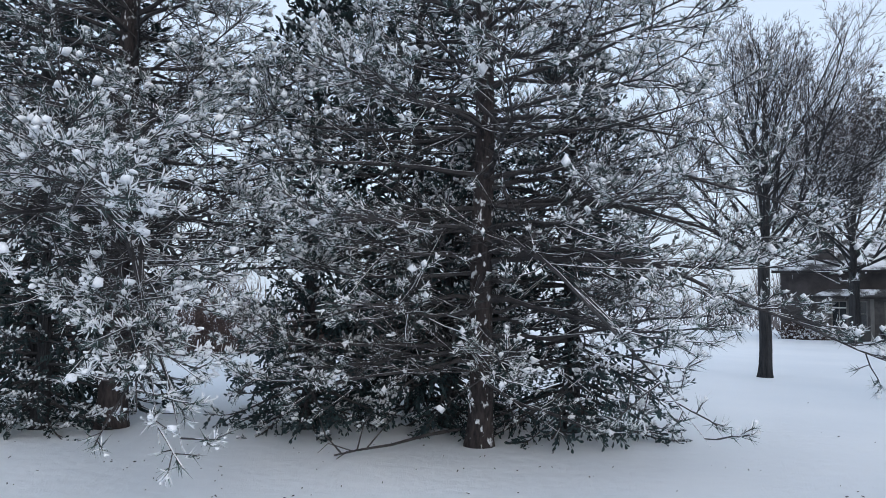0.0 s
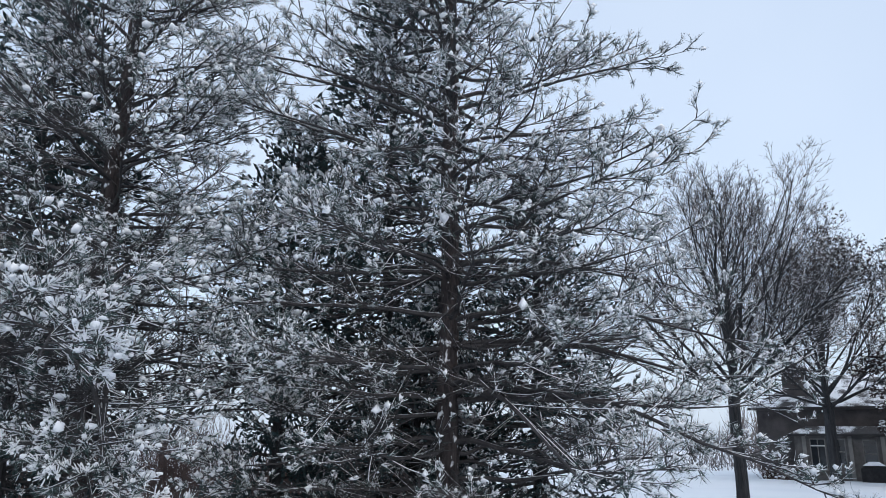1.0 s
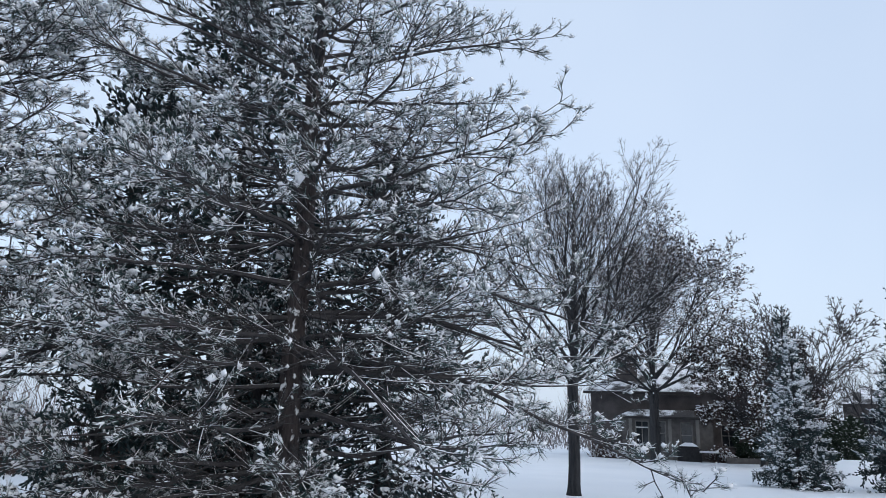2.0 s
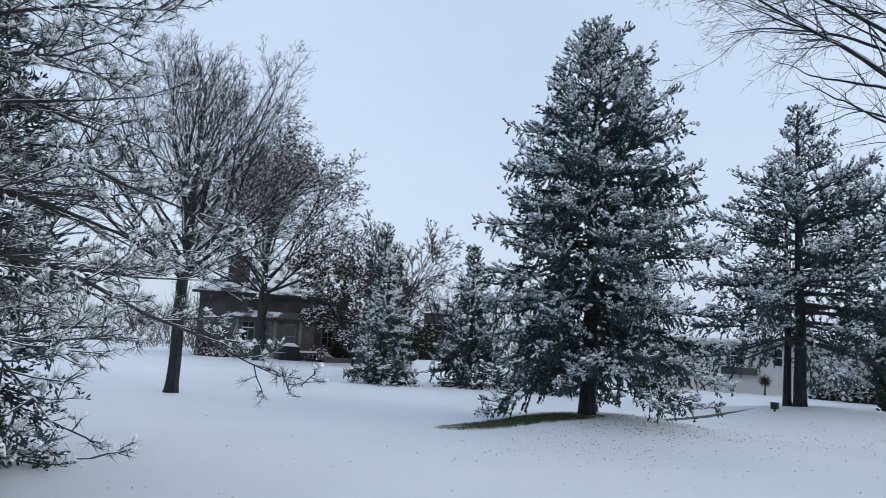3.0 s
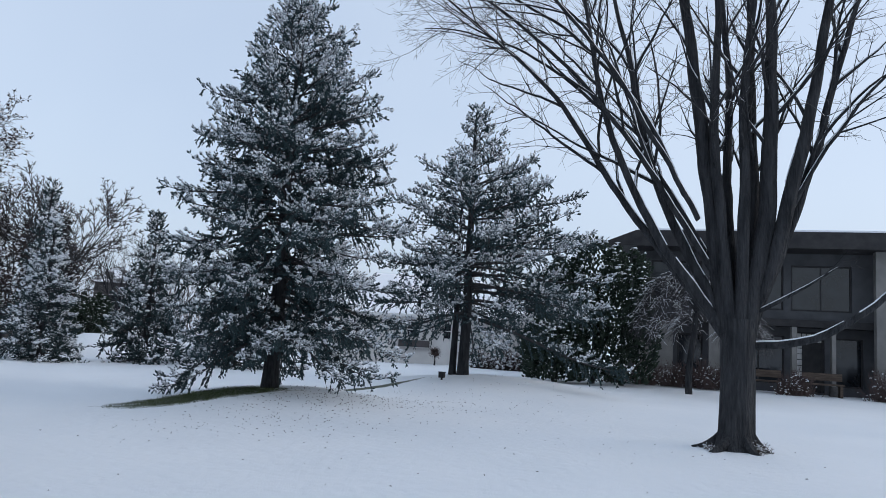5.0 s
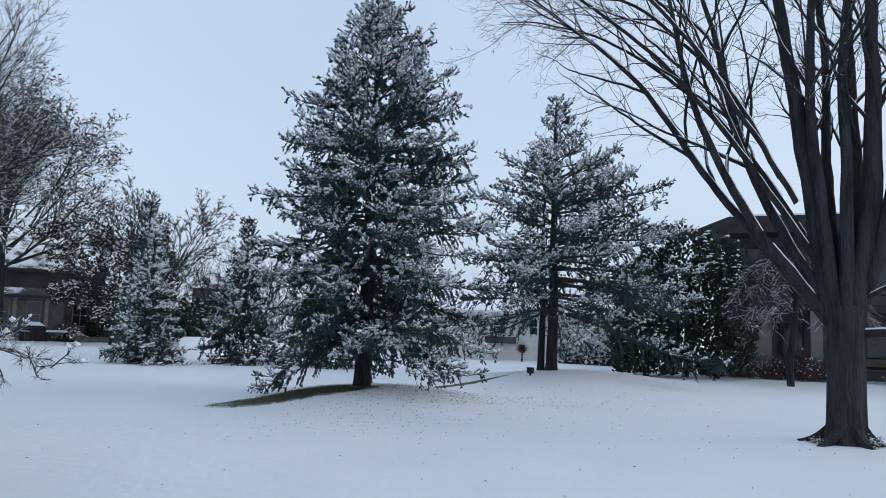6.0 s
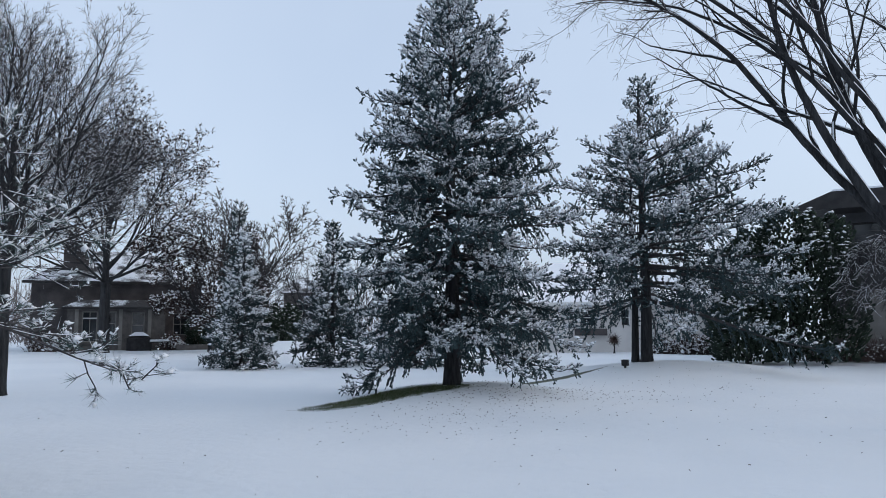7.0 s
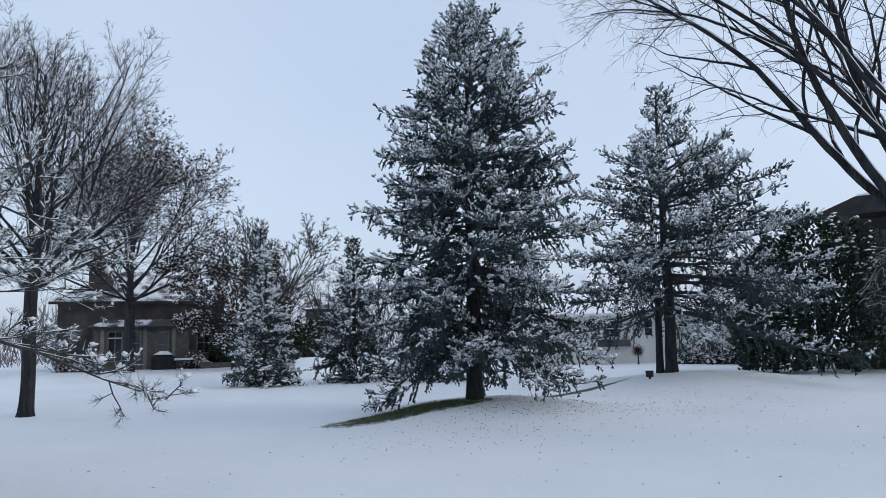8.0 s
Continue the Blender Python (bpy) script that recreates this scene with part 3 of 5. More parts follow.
def batch(curves, sides):
    """Pipes for curves of any number of places."""
    by = {}
    for _, p, r in curves:
        by.setdefault(len(p), []).append((p, r))
    return joined([pipes(np.array([c[0] for c in some]), np.array([c[1] for c in some]), sides) for some in by.values()])


BARE = dict(step=(0.35, 0.25, 0.16, 0.12, 0.1), wander=(0.07, 0.09, 0.10, 0.12, 0.12), lift=(0.03, 0.04, 0.03, 0.02, 0.0), kids=(9, 7, 5, 0), bare=(0.22, 0.15, 0.15, 0.2),
            spread=(0.62, 0.62, 0.65, 0.6), ratio=(0.46, 0.42, 0.42, 0.4), cap=(0.05, 0.016, 0.007, 0.005), thin=0.3, fine=0.0035)


def bare_tree(name, label, place, trunk, limbs, seed, spec, snow=0.5, leaves=0, group="bare trees", radius=0.2, mat=None, snow_least=0.004, steep=0.86, stems=()):
    """A leafless tree: trunk height, then limbs given as height, azimuth, tilt, length and radius."""
    rng = np.random.default_rng(seed)
    root = thing(name, pose(place[0], place[1], float(rise(place[0], place[1]))), label, "bare tree", group)
    zs = np.array([-0.15, 0.0, 0.1, 0.3, 0.7, *np.linspace(1.0, trunk, 6)])
    rr = radius * np.array([1.5, 1.35, 1.18, 1.06, 1.0, *np.linspace(0.98, 0.9, 6)])
    pts = np.stack([0.02 * np.sin(zs * 2), 0.02 * np.sin(zs * 1.4 + 2), zs], 1)
    tv, tf = pipes(pts[None], rr[None], 24)
    th = np.arctan2(tv[:, 1], tv[:, 0])
    swell = 1 + 0.05 * np.sin(3 * th + 0.7 + 0.5 * tv[:, 2]) + 0.035 * np.sin(7 * th + 1.1 * tv[:, 2]) + 0.02 * np.sin(13 * th - 2 * tv[:, 2])
    tv[:, :2] *= swell[:, None]
    part("trunk", (tv, tf), mat or M_BARK, root, smooth=True)
    out = []
    for z0, az, tilt, length, r, *off in limbs:
        a, b = radians(az), radians(tilt)
        d = Vector((math.cos(a) * math.sin(b), math.sin(a) * math.sin(b), math.cos(b)))
        q = off[0] if off else 0.5 * radius
        limb(out, rng, Vector((q * math.cos(a), q * math.sin(a), z0)), d, length, r, 0, spec)
    # stems that bend on the way: tilts at foot, middle and end
    for z0, az, tilts, length, r, habit in stems:
        a, b = radians(az), radians(tilts[0])
        d = Vector((math.cos(a) * math.sin(b), math.sin(a) * math.sin(b), math.cos(b)))
        q = 0.45 * radius + max(z0 - trunk, 0) * math.tan(radians(20))
        limb(out, rng, Vector((q * math.cos(a), q * math.sin(a), z0)), d, length, r, 0, habit, (a, tilts))
    for c in out:
        if c[0] == 0:
            part("limb", batch([c], 9), mat or M_BARK, root, smooth=True)
    tagged(part("branch_work", batch([c for c in out if c[0] == 1], 5), mat or M_BARK, root, smooth=True), kind="stuff")
    tagged(part("twig_spray", batch([c for c in out if c[0] > 1], 3), M_TWIG, root), kind="stuff")
    a, b = np.concatenate([c[1][:-1] for c in out]), np.concatenate([c[1][1:] for c in out])
    ra, rb = np.concatenate([c[2][:-1] for c in out]), np.concatenate([c[2][1:] for c in out])
    thin = np.concatenate([np.full(len(c[1]) - 1, c[0] > 1) for c in out])
    if snow:
        tagged(part("snow_load", ridge(a, b, ra, rb, rng, snow, steep, snow_least), M_SNOW, root, "thin lines of snow along the limbs", smooth=True), kind="stuff")
    if leaves:
        ends = b[thin]
        c = ends[rng.integers(0, len(ends), leaves)] + rng.normal(size=(leaves, 3)) * 0.08
        d = unit(rng.normal(size=(leaves, 3)) + np.array([[0, 0, -0.6]]))
        n1, n2 = needles(c, c + d * 0.16, 0.13, rng), needles(c + d * 0.16, c, 0.10, rng)
        tagged(part("withered_leaves", joined([n1, n2]), M_DEAD, root, "brown leaves that stayed on"), kind="stuff")
        w = rng.random(leaves) < 0.45
        tagged(part("leaf_snow", bits(c[w] + np.array([[0, 0, 0.03]]), rng.uniform(0.04, 0.10, (w.sum(), 3)), rng, 0.6, 0.4), M_SNOW, root, "snow on withered leaves", smooth=True), kind="stuff")
    return root


def ring(n, z, tilt, length, r, seed, az0=0.0, jit=12):
    """Limbs set round a trunk."""
    g = np.random.default_rng(seed)
    return [(z + g.uniform(-0.25, 0.35), az0 + 360 * i / n + g.normal() * jit, tilt * g.uniform(0.8, 1.15), length * g.uniform(0.92, 1.06), r * g.uniform(0.75, 1.1)) for i in range(n)]


# the big blue spruce on its mound
spruce("blue_spruce", "tall snow-dusted blue spruce on a low mound with drooping skirt", (12.84, 9.13), 8.25,
       ((0, 2.15), (0.15, 2.35), (0.3, 2.45), (0.46, 2.55), (0.58, 2.3), (0.7, 1.85), (0.8, 1.4), (0.88, 0.95), (0.95, 0.5), (1, 0.12)), 11, low=1.2, gap=0.30, per=10, sag=0.8, radius=0.15, lop=(0.08, -0.96), snow=0.05, density=1.1, hang=0.22, single=True, powder=0.02)
# its neighbour, broader and thinner, with two stems
spruce("blue_spruce", "broad open spruce with two stems and snow-laden boughs", (22.45, 8.6), 8.8,
       ((0, 3.6), (0.2, 4.1), (0.35, 3.8), (0.5, 3.2), (0.62, 2.8), (0.69, 2.1), (0.76, 1.3), (0.85, 0.95), (0.93, 0.55), (1, 0.15)), 12, low=1.9, gap=0.46, per=9, sag=0.48, radius=0.165, lop=(0.24, -1.7), density=0.88, size=1.3, snow=0.05, second=(0.15, 0.42), single=True, powder=0.04)
# small spruces on the far lawn
TAPER = ((0, 1.0), (0.15, 0.92), (0.35, 0.68), (0.6, 0.40), (0.85, 0.15), (1, 0.03))
spruce("young_spruce", "young spruce with layered snowy boughs down to the ground", (17.88, 22.05), 4.8, [(f, 1.5 * r) for f, r in TAPER], 13, low=0.22, gap=0.44, per=12, sag=0.36, radius=0.09, density=1.0, size=1.35, mat=M_SPRUCE_DARK, snow=0.10, powder=0.08)
spruce("young_spruce", "dark spruce with snow along its lower boughs", (21.0, 20.6), 5.4, [(f, 1.75 * r) for f, r in TAPER], 14, low=0.15, gap=0.40, per=10, sag=0.32, radius=0.1, density=0.85, size=1.7, mat=M_SPRUCE_DARK, snow=0.05, powder=-0.2)
spruce("young_spruce", "low dark spruce half hidden behind a bigger one", (22.3, 17.6), 4.2, [(f, 2.0 * r) for f, r in TAPER], 15, low=0.15, gap=0.34, per=9, sag=0.3, radius=0.09, density=0.6, size=1.8, mat=M_SPRUCE_DARK, snow=0.04, powder=-0.2)
spruce("young_spruce", "slim dark spruce rising behind a young one", (20.75, 26.05), 6.6, [(f, 1.4 * r) for f, r in TAPER], 16, low=0.3, gap=0.36, per=8, sag=0.25, radius=0.1, density=0.6, size=1.8, mat=M_SPRUCE_DARK, snow=0.03, powder=-0.2)
# the dark spruces behind the old pines
SHADE = ((0, 1.0), (0.25, 1.05), (0.5, 0.95), (0.75, 0.62), (0.9, 0.32), (1, 0.1))
for n, (x, y, h, w, lab) in enumerate([(-1.75, 9.75, 2.5, 1.15, "low dark spruce with drooping skirt behind pines"), (-0.45, 11.6, 10.5, 1.9, "tall dark spruce standing behind an old pine"),
                                       (1.75, 9.9, 5.4, 1.5, "dark spruce with drooping boughs beside a pine"), (-6.1, 10.9, 9.0, 2.2, "dark spruce at the edge of the pine row"),
                                       (-2.2, 12.3, 7.4, 1.7, "dark spruce filling the gap between pines"), (0.1, 10.2, 3.6, 1.2, "small dark spruce with skirt on the snow"), (-5.0, 9.2, 2.4, 1.2, "low shaded spruce below an old pine")]):
    spruce("shade_spruce", lab, (x, y), h, [(f, w * r) for f, r in SHADE], 20 + n, low=(0.34, 0.4, 0.34, 0.4, 2.8, 0.32, 0.3)[n], gap=0.30, per=10, sag=0.55, radius=0.10, density=(0.95, 0.34, 0.7, 0.34, 0.36, 0.95, 0.8)[n],
           size=(0.9, 2.0, 1.0, 2.1, 2.0, 0.9, 1.0)[n], mat=M_SPRUCE if n in (0, 2, 5) else M_SPRUCE_DARK, snow=0.03, hang=0.55, group="shaded spruces", powder=(-0.1, -0.25, -0.12, -0.25, -0.25, -0.1, -0.2)[n])

# two old pines
CROWN = ((0, 2.4), (0.15, 3.2), (0.4, 3.2), (0.55, 2.9), (0.7, 2.3), (0.88, 1.4), (1, 0.4))
pine("old_pine", "old pine with straight brown trunk and snow in its tufts", (0.47, 8.83), 12.0, CROWN, 31, low=0.9, gap=0.40, per=6, radius=0.135,
     extra=((2.2, -35, 4.35, 0.97), (2.4, -69, 4.2, 1.45), (2.9, -10, 4.1, 0.9), (3.2, -30, 3.9, 0.8), (3.9, 0, 3.7, 0.4), (2.9, 8, 3.8, 0.5), (2.3, -50, 3.3, 0.6)), snow=0.66, lump=1.0)
pine("old_pine", "old pine with low boughs sweeping forward under heavy snow", (-4.2, 9.4), 11.0, CROWN, 32, low=2.5, gap=0.37, per=6, radius=0.17,
     extra=((2.0, 5, 3.4, -0.8), (1.6, -5, 3.2, -0.4), (3.6, -60, 3.9, 0.6), (2.9, -72, 4.4, 0.3),
            (2.4, -62, 5.3, 1.6), (2.2, -65, 5.1, 1.45), (2.4, -62, 5.4, 1.8), (2.6, -70, 5.7, 0.5), (2.4, -76, 5.4, 0.5), (2.8, -73, 5.6, 0.5)), snow=0.42, lump=1.05, heavy=6)

def tiers(rows, seed, radius):
    """Limbs leaving a leader at several heights: height, count, tilt, length."""
    out = []
    for k, (z, count, tilt, length) in enumerate(rows):
        out += [(*row, 0.02) for row in ring(count, z, tilt, length, radius * (1 - 0.12 * k), seed + k, 50 * k, 10)]
    return out


# bare maple in front of the houses
MAPLE_A = dict(BARE, step=(0.35, 0.3, 0.3, 0.2, 0.1), kids=(13, 8, 5, 0), wander=(0.05, 0.08, 0.12, 0.1, 0.1), lift=(0.035, 0.05, 0.06, 0.03, 0), spread=(0.55, 0.55, 0.6, 0.6), ratio=(0.42, 0.46, 0.5, 0.4), cap=(0.024, 0.010, 0.006, 0.005), fine=0.005)
bare_tree("bare_maple", "leafless maple with upswept limbs and snow on its twigs", (8.34, 18.9), 3.2,
          [(2.9, 40, 4, 5.9, 0.12, 0.0)] + tiers([(2.9, 5, 68, 4.2), (3.2, 6, 52, 4.9), (3.8, 5, 40, 4.8), (4.6, 5, 34, 3.9), (5.5, 4, 28, 3.0)], 1, 0.06), 41, MAPLE_A, 0.5, radius=0.155)
# larger maple before the brick house
MAPLE_B = dict(BARE, step=(0.7, 0.6, 0.6, 0.5, 0.3), wander=(0.05, 0.08, 0.10, 0.1, 0.1), kids=(12, 8, 4, 0), cap=(0.06, 0.024, 0.015, 0.013), fine=0.013, ratio=(0.45, 0.44, 0.46, 0.4))
bare_tree("bare_maple", "large leafless maple with few clinging leaves before brick house", (23.5, 41.6), 4.2,
          [(4.0, 200, 5, 9.6, 0.20, 0.0)] + tiers([(4.0, 5, 68, 6.4), (4.8, 6, 52, 7.4), (6.0, 5, 42, 6.8), (7.4, 4, 36, 5.4), (8.8, 4, 30, 4.2)], 14, 0.10), 42, MAPLE_B, 0.55, leaves=5000, radius=0.30, snow_least=0.008)
# small tree that kept its leaves
bare_tree("leafy_tree", "small tree with brown leaves under snow beside a patio", (27.5, 37.0), 1.3,
          ring(6, 1.2, 36, 5.2, 0.06, 7, 0) + ring(5, 1.4, 72, 3.2, 0.045, 8, 20), 43, dict(MAPLE_B, kids=(7, 5, 3, 0)), 0.3, leaves=9500, radius=0.12, snow_least=0.008)
# far bare trees
FAR = dict(MAPLE_B, kids=(9, 6, 3, 0), fine=0.012, lift=(0.04, 0.06, 0.05, 0.03, 0), cap=(0.04, 0.018, 0.012, 0.01))
for n, (x, y, h, w) in enumerate([(28.4, 35.4, 6.5, 28), (38.5, 40.5, 4.6, 36), (34.5, 42.0, 4.8, 34), (44.0, 41.0, 6.0, 36)]):
    bare_tree("far_bare_tree", "leafless far tree with fine grey upswept twigs", (x, y), 1.6, ring(6, 1.5, w, h * 0.98, 0.07, 50 + n) + ring(3, 1.4, 52, h * 0.55, 0.05, 60 + n), 44 + n, FAR if n else dict(FAR, kids=(11, 8, 5, 0), fine=0.022), 0.15 if n else 0, group="far bare trees", radius=0.15, snow_least=0.012)
# the many-stemmed maple near the houses
MAPLE_R = dict(step=(0.26, 0.22, 0.18, 0.15, 0.1), wander=(0.045, 0.09, 0.12, 0.13, 0.12), lift=(0.0, 0.0, -0.02, -0.03, 0.0), kids=(10, 6, 5, 0), bare=(0.28, 0.15, 0.1, 0.2),
               spread=(0.55, 0.6, 0.7, 0.6), ratio=(0.40, 0.46, 0.42, 0.4), cap=(0.034, 0.012, 0.006, 0.005), thin=0.22, fine=0.0036)
UPRIGHT, LOW = dict(MAPLE_R, kids=(8, 6, 5, 0), bare=(0.28, 0.2, 0.15, 0.2), ratio=(0.30, 0.46, 0.42, 0.4)), dict(MAPLE_R, kids=(2, 3, 2, 0), bare=(0.6, 0.2, 0.15, 0.2))
# height, azimuth, tilts at foot, middle and end, length, radius, habit
STEMS = [(1.9, 90, (11, 8, 9), 8.4, 0.185, UPRIGHT), (2.0, 130, (5, 3, 6), 8.2, 0.12, UPRIGHT), (2.0, 200, (3, 1, 3), 8.2, 0.12, UPRIGHT), (1.9, 268, (7, 2, 1), 8.4, 0.185, UPRIGHT), (2.0, 330, (6, 2, 3), 8.0, 0.14, UPRIGHT),
         (1.9, 262, (19, 10, 9), 8.2, 0.155, UPRIGHT), (2.0, 280, (24, 17, 15), 7.8, 0.105, UPRIGHT), (2.0, 30, (8, 5, 8), 7.8, 0.11, UPRIGHT),
         (1.9, 88, (27, 17, 13), 8.0, 0.10, MAPLE_R), (1.85, 98, (36, 20, 12), 8.0, 0.095, MAPLE_R), (1.75, 92, (42, 33, 56), 9.0, 0.085, MAPLE_R),
         (1.7, 264, (88, 50, 12), 4.2, 0.08, LOW), (2.2, 258, (64, 58, 50), 1.6, 0.045, LOW), (2.9, 104, (30, 38, 76), 8.8, 0.055, MAPLE_R), (3.3, 80, (28, 42, 82), 8.5, 0.05, MAPLE_R),
         (3.8, 118, (26, 38, 72), 8.2, 0.048, MAPLE_R), (4.3, 94, (25, 45, 88), 8.0, 0.045, MAPLE_R), (3.6, 268, (20, 36, 66), 5.4, 0.04, UPRIGHT)]
bare_tree("many_stemmed_maple", "stout leafless maple whose trunk splits into many upright stems", (13.56, 0.33), 2.15, [], 45, MAPLE_R, 0.8, radius=0.275, snow_least=0.010, steep=0.975, stems=STEMS)


# ---- evergreen columns and shrubs ----
def arborvitae(name, label, place, height, w, seed, group="clipped evergreens"):
    """A dense evergreen column of upright sprays, snow caught on its upper part."""
    rng = np.random.default_rng(seed)
    root = thing(name, pose(*place, float(rise(*place))), label, "arborvitae", group)
    part("trunk", trunk_soup(height * 0.8, 0.09, rng), M_BARK, root, smooth=True)
    n = 3000
    az, f = rng.uniform(0, 6.283, n), rng.uniform(0.0, 1.0, n) ** 0.8
    prof = w * np.interp(f, [0, 0.1, 0.5, 0.8, 0.93, 1.0], [0.86, 0.98, 1.0, 0.90, 0.66, 0.25])
    blob = 1 + 0.16 * np.sin(az * 3 + f * 9 + seed) + 0.10 * np.sin(az * 7 - f * 17)
    r = prof * blob * np.sqrt(rng.uniform(0.55, 1.0, n))
    c = np.stack([r * np.cos(az), r * np.sin(az), 0.05 + f * height * (0.93 + 0.07 * np.sin(az * 2 + seed))], 1)
    d = unit(np.stack([np.cos(az), np.sin(az), 0.9 + 0 * az], 1) + rng.normal(size=(n, 3)) * 0.45)
    ln, rr = rng.uniform(0.16, 0.30, n), rng.uniform(0.035, 0.06, n)
    tagged(part("crown", spindles(c, d, ln, rr), M_ARBOR, root), kind="stuff")
    pick = (rng.random(n) < 0.12 * np.clip((f - 0.30) * 2.2, 0, 1)) & (np.sqrt(c[:, 0] ** 2 + c[:, 1] ** 2) > 0.62 * prof)
    white = bits(c[pick] + d[pick] * (ln[pick] * 0.7)[:, None] + np.array([[0, 0, 0.05]]), rng.uniform(0.05, 0.13, (pick.sum(), 3)), rng, 0.45, 0.45)
    tagged(part("snow_load", white, M_SNOW, root, "patches of fresh snow", smooth=True), kind="stuff")
    return root


for n, (x, y, h, w) in enumerate([(30.2, 7.5, 5.0, 1.2), (30.5, 6.0, 5.9, 1.5), (30.9, 4.9, 5.6, 1.25), (29.4, 7.3, 2.8, 1.2)]):
    arborvitae("arborvitae", "tall dark arborvitae with snow patches near its top", (x, y), h, w, 70 + n)


def thicket(name, label, m, span, height, count, seed, mat, category="shrub", snow=0.1, group="", width=0.02, kind=""):
    """A shrub of many upright stems fanning out, with a little snow."""
    rng = np.random.default_rng(seed)
    root = thing(name, m, label, category, group, kind)
    b = rng.normal(size=(count, 3)) * np.array([[span[0], span[1], 0]]) * 0.42
    d = unit(np.stack([b[:, 0] * 0.5 / span[0], b[:, 1] * 0.5 / span[1], np.ones(count)], 1) + rng.normal(size=(count, 3)) * 0.28)
    ln = height * rng.uniform(0.45, 1.1, count) * np.exp(-((b[:, 0] / span[0]) ** 2 + (b[:, 1] / span[1]) ** 2) * 0.7)
    b[:, 2] = -0.03
    tip = b + d * ln[:, None]
    w = np.full(count, width)
    stems = tubes(b, tip, w * 0.5, w * 0.25, 3)
    k = 5
    idx = np.repeat(np.arange(count), k)
    s = rng.uniform(0.35, 1.0, len(idx))
    c = b[idx] + d[idx] * (ln[idx] * s)[:, None]
    td = unit(d[idx] + rng.normal(size=(len(idx), 3)) * 0.7)
    sub = needles(c, c + td * (ln[idx] * rng.uniform(0.12, 0.35, len(idx)))[:, None], width * 0.9, rng)
    tagged(part("stem_work", joined([stems, sub]), mat, root), kind="stuff")
    if snow:
        pick = rng.random(len(c)) < snow
        white = bits(c[pick] + np.array([[0, 0, 0.02]]), rng.uniform(0.8, 2.0, (pick.sum(), 3)) * width * 1.2, rng, 0.6, 0.4)
        tagged(part("snow_load", white, M_SNOW, root, "fresh snow on the stems", smooth=True), kind="stuff")
    return root


# thicket and woods far behind the pines
for n, (x, y, sx, sy, h) in enumerate([(-7.5, 24.0, 2.2, 1.2, 2.3), (-4.2, 25.5, 2.4, 1.2, 2.0), (-10.5, 22.0, 2.2, 1.2, 2.6), (-1.0, 28.0, 2.4, 1.2, 1.9), (-13.5, 21.0, 2.0, 1.2, 2.6)]):
    thicket("hedge_shrub", "reddish leafless shrub thicket with specks of snow", pose(x, y, float(rise(x, y))), (sx, sy), h, 520, 80 + n, M_THICKET, snow=0.06, group="far shrubs", width=0.022)
for n, (x, y, h) in enumerate([(-11.0, 33.0, 7.5), (-4.5, 36.0, 8.5), (3.0, 40.0, 8.0), (-18.0, 30.0, 8.0)]):
    bare_tree("far_bare_tree", "leafless far tree with fine grey upswept twigs", (x, y), 1.8, ring(6, 1.6, 34, h * 0.9, 0.08, 90 + n), 91 + n, dict(FAR, kids=(6, 5, 3, 0)), 0.12, group="far bare trees", radius=0.16, snow_least=0.012)


def far_wood(name, az0, az1, dist, count, height, seed):
    """A belt of far leafless woods: crowds of upswept stems."""
    rng = np.random.default_rng(seed)
    az, r = rng.uniform(az0, az1, count), dist * rng.uniform(0.9, 1.25, count)
    clump = 0.6 + 0.4 * np.sin(az * 0.9 + seed) * np.sin(az * 0.31)
    b = np.stack([r * np.sin(np.radians(az)), r * np.cos(np.radians(az)), rng.uniform(-0.3, 0.55, count) * height * clump], 1)
    d = unit(rng.normal(size=(count, 3)) * 0.35 + np.array([[0, 0, 1.0]]))
    tip = b + d * (rng.uniform(0.2, 0.5, count) * height * clump)[:, None]
    ob = part(name, needles(b, tip, rng.uniform(0.04, 0.16, count), rng), M_HAZED_WOOD)
    return tagged(ob, "belt of far leafless woods", "woods", kind="stuff")


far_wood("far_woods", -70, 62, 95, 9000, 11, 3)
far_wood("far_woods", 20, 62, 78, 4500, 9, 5)


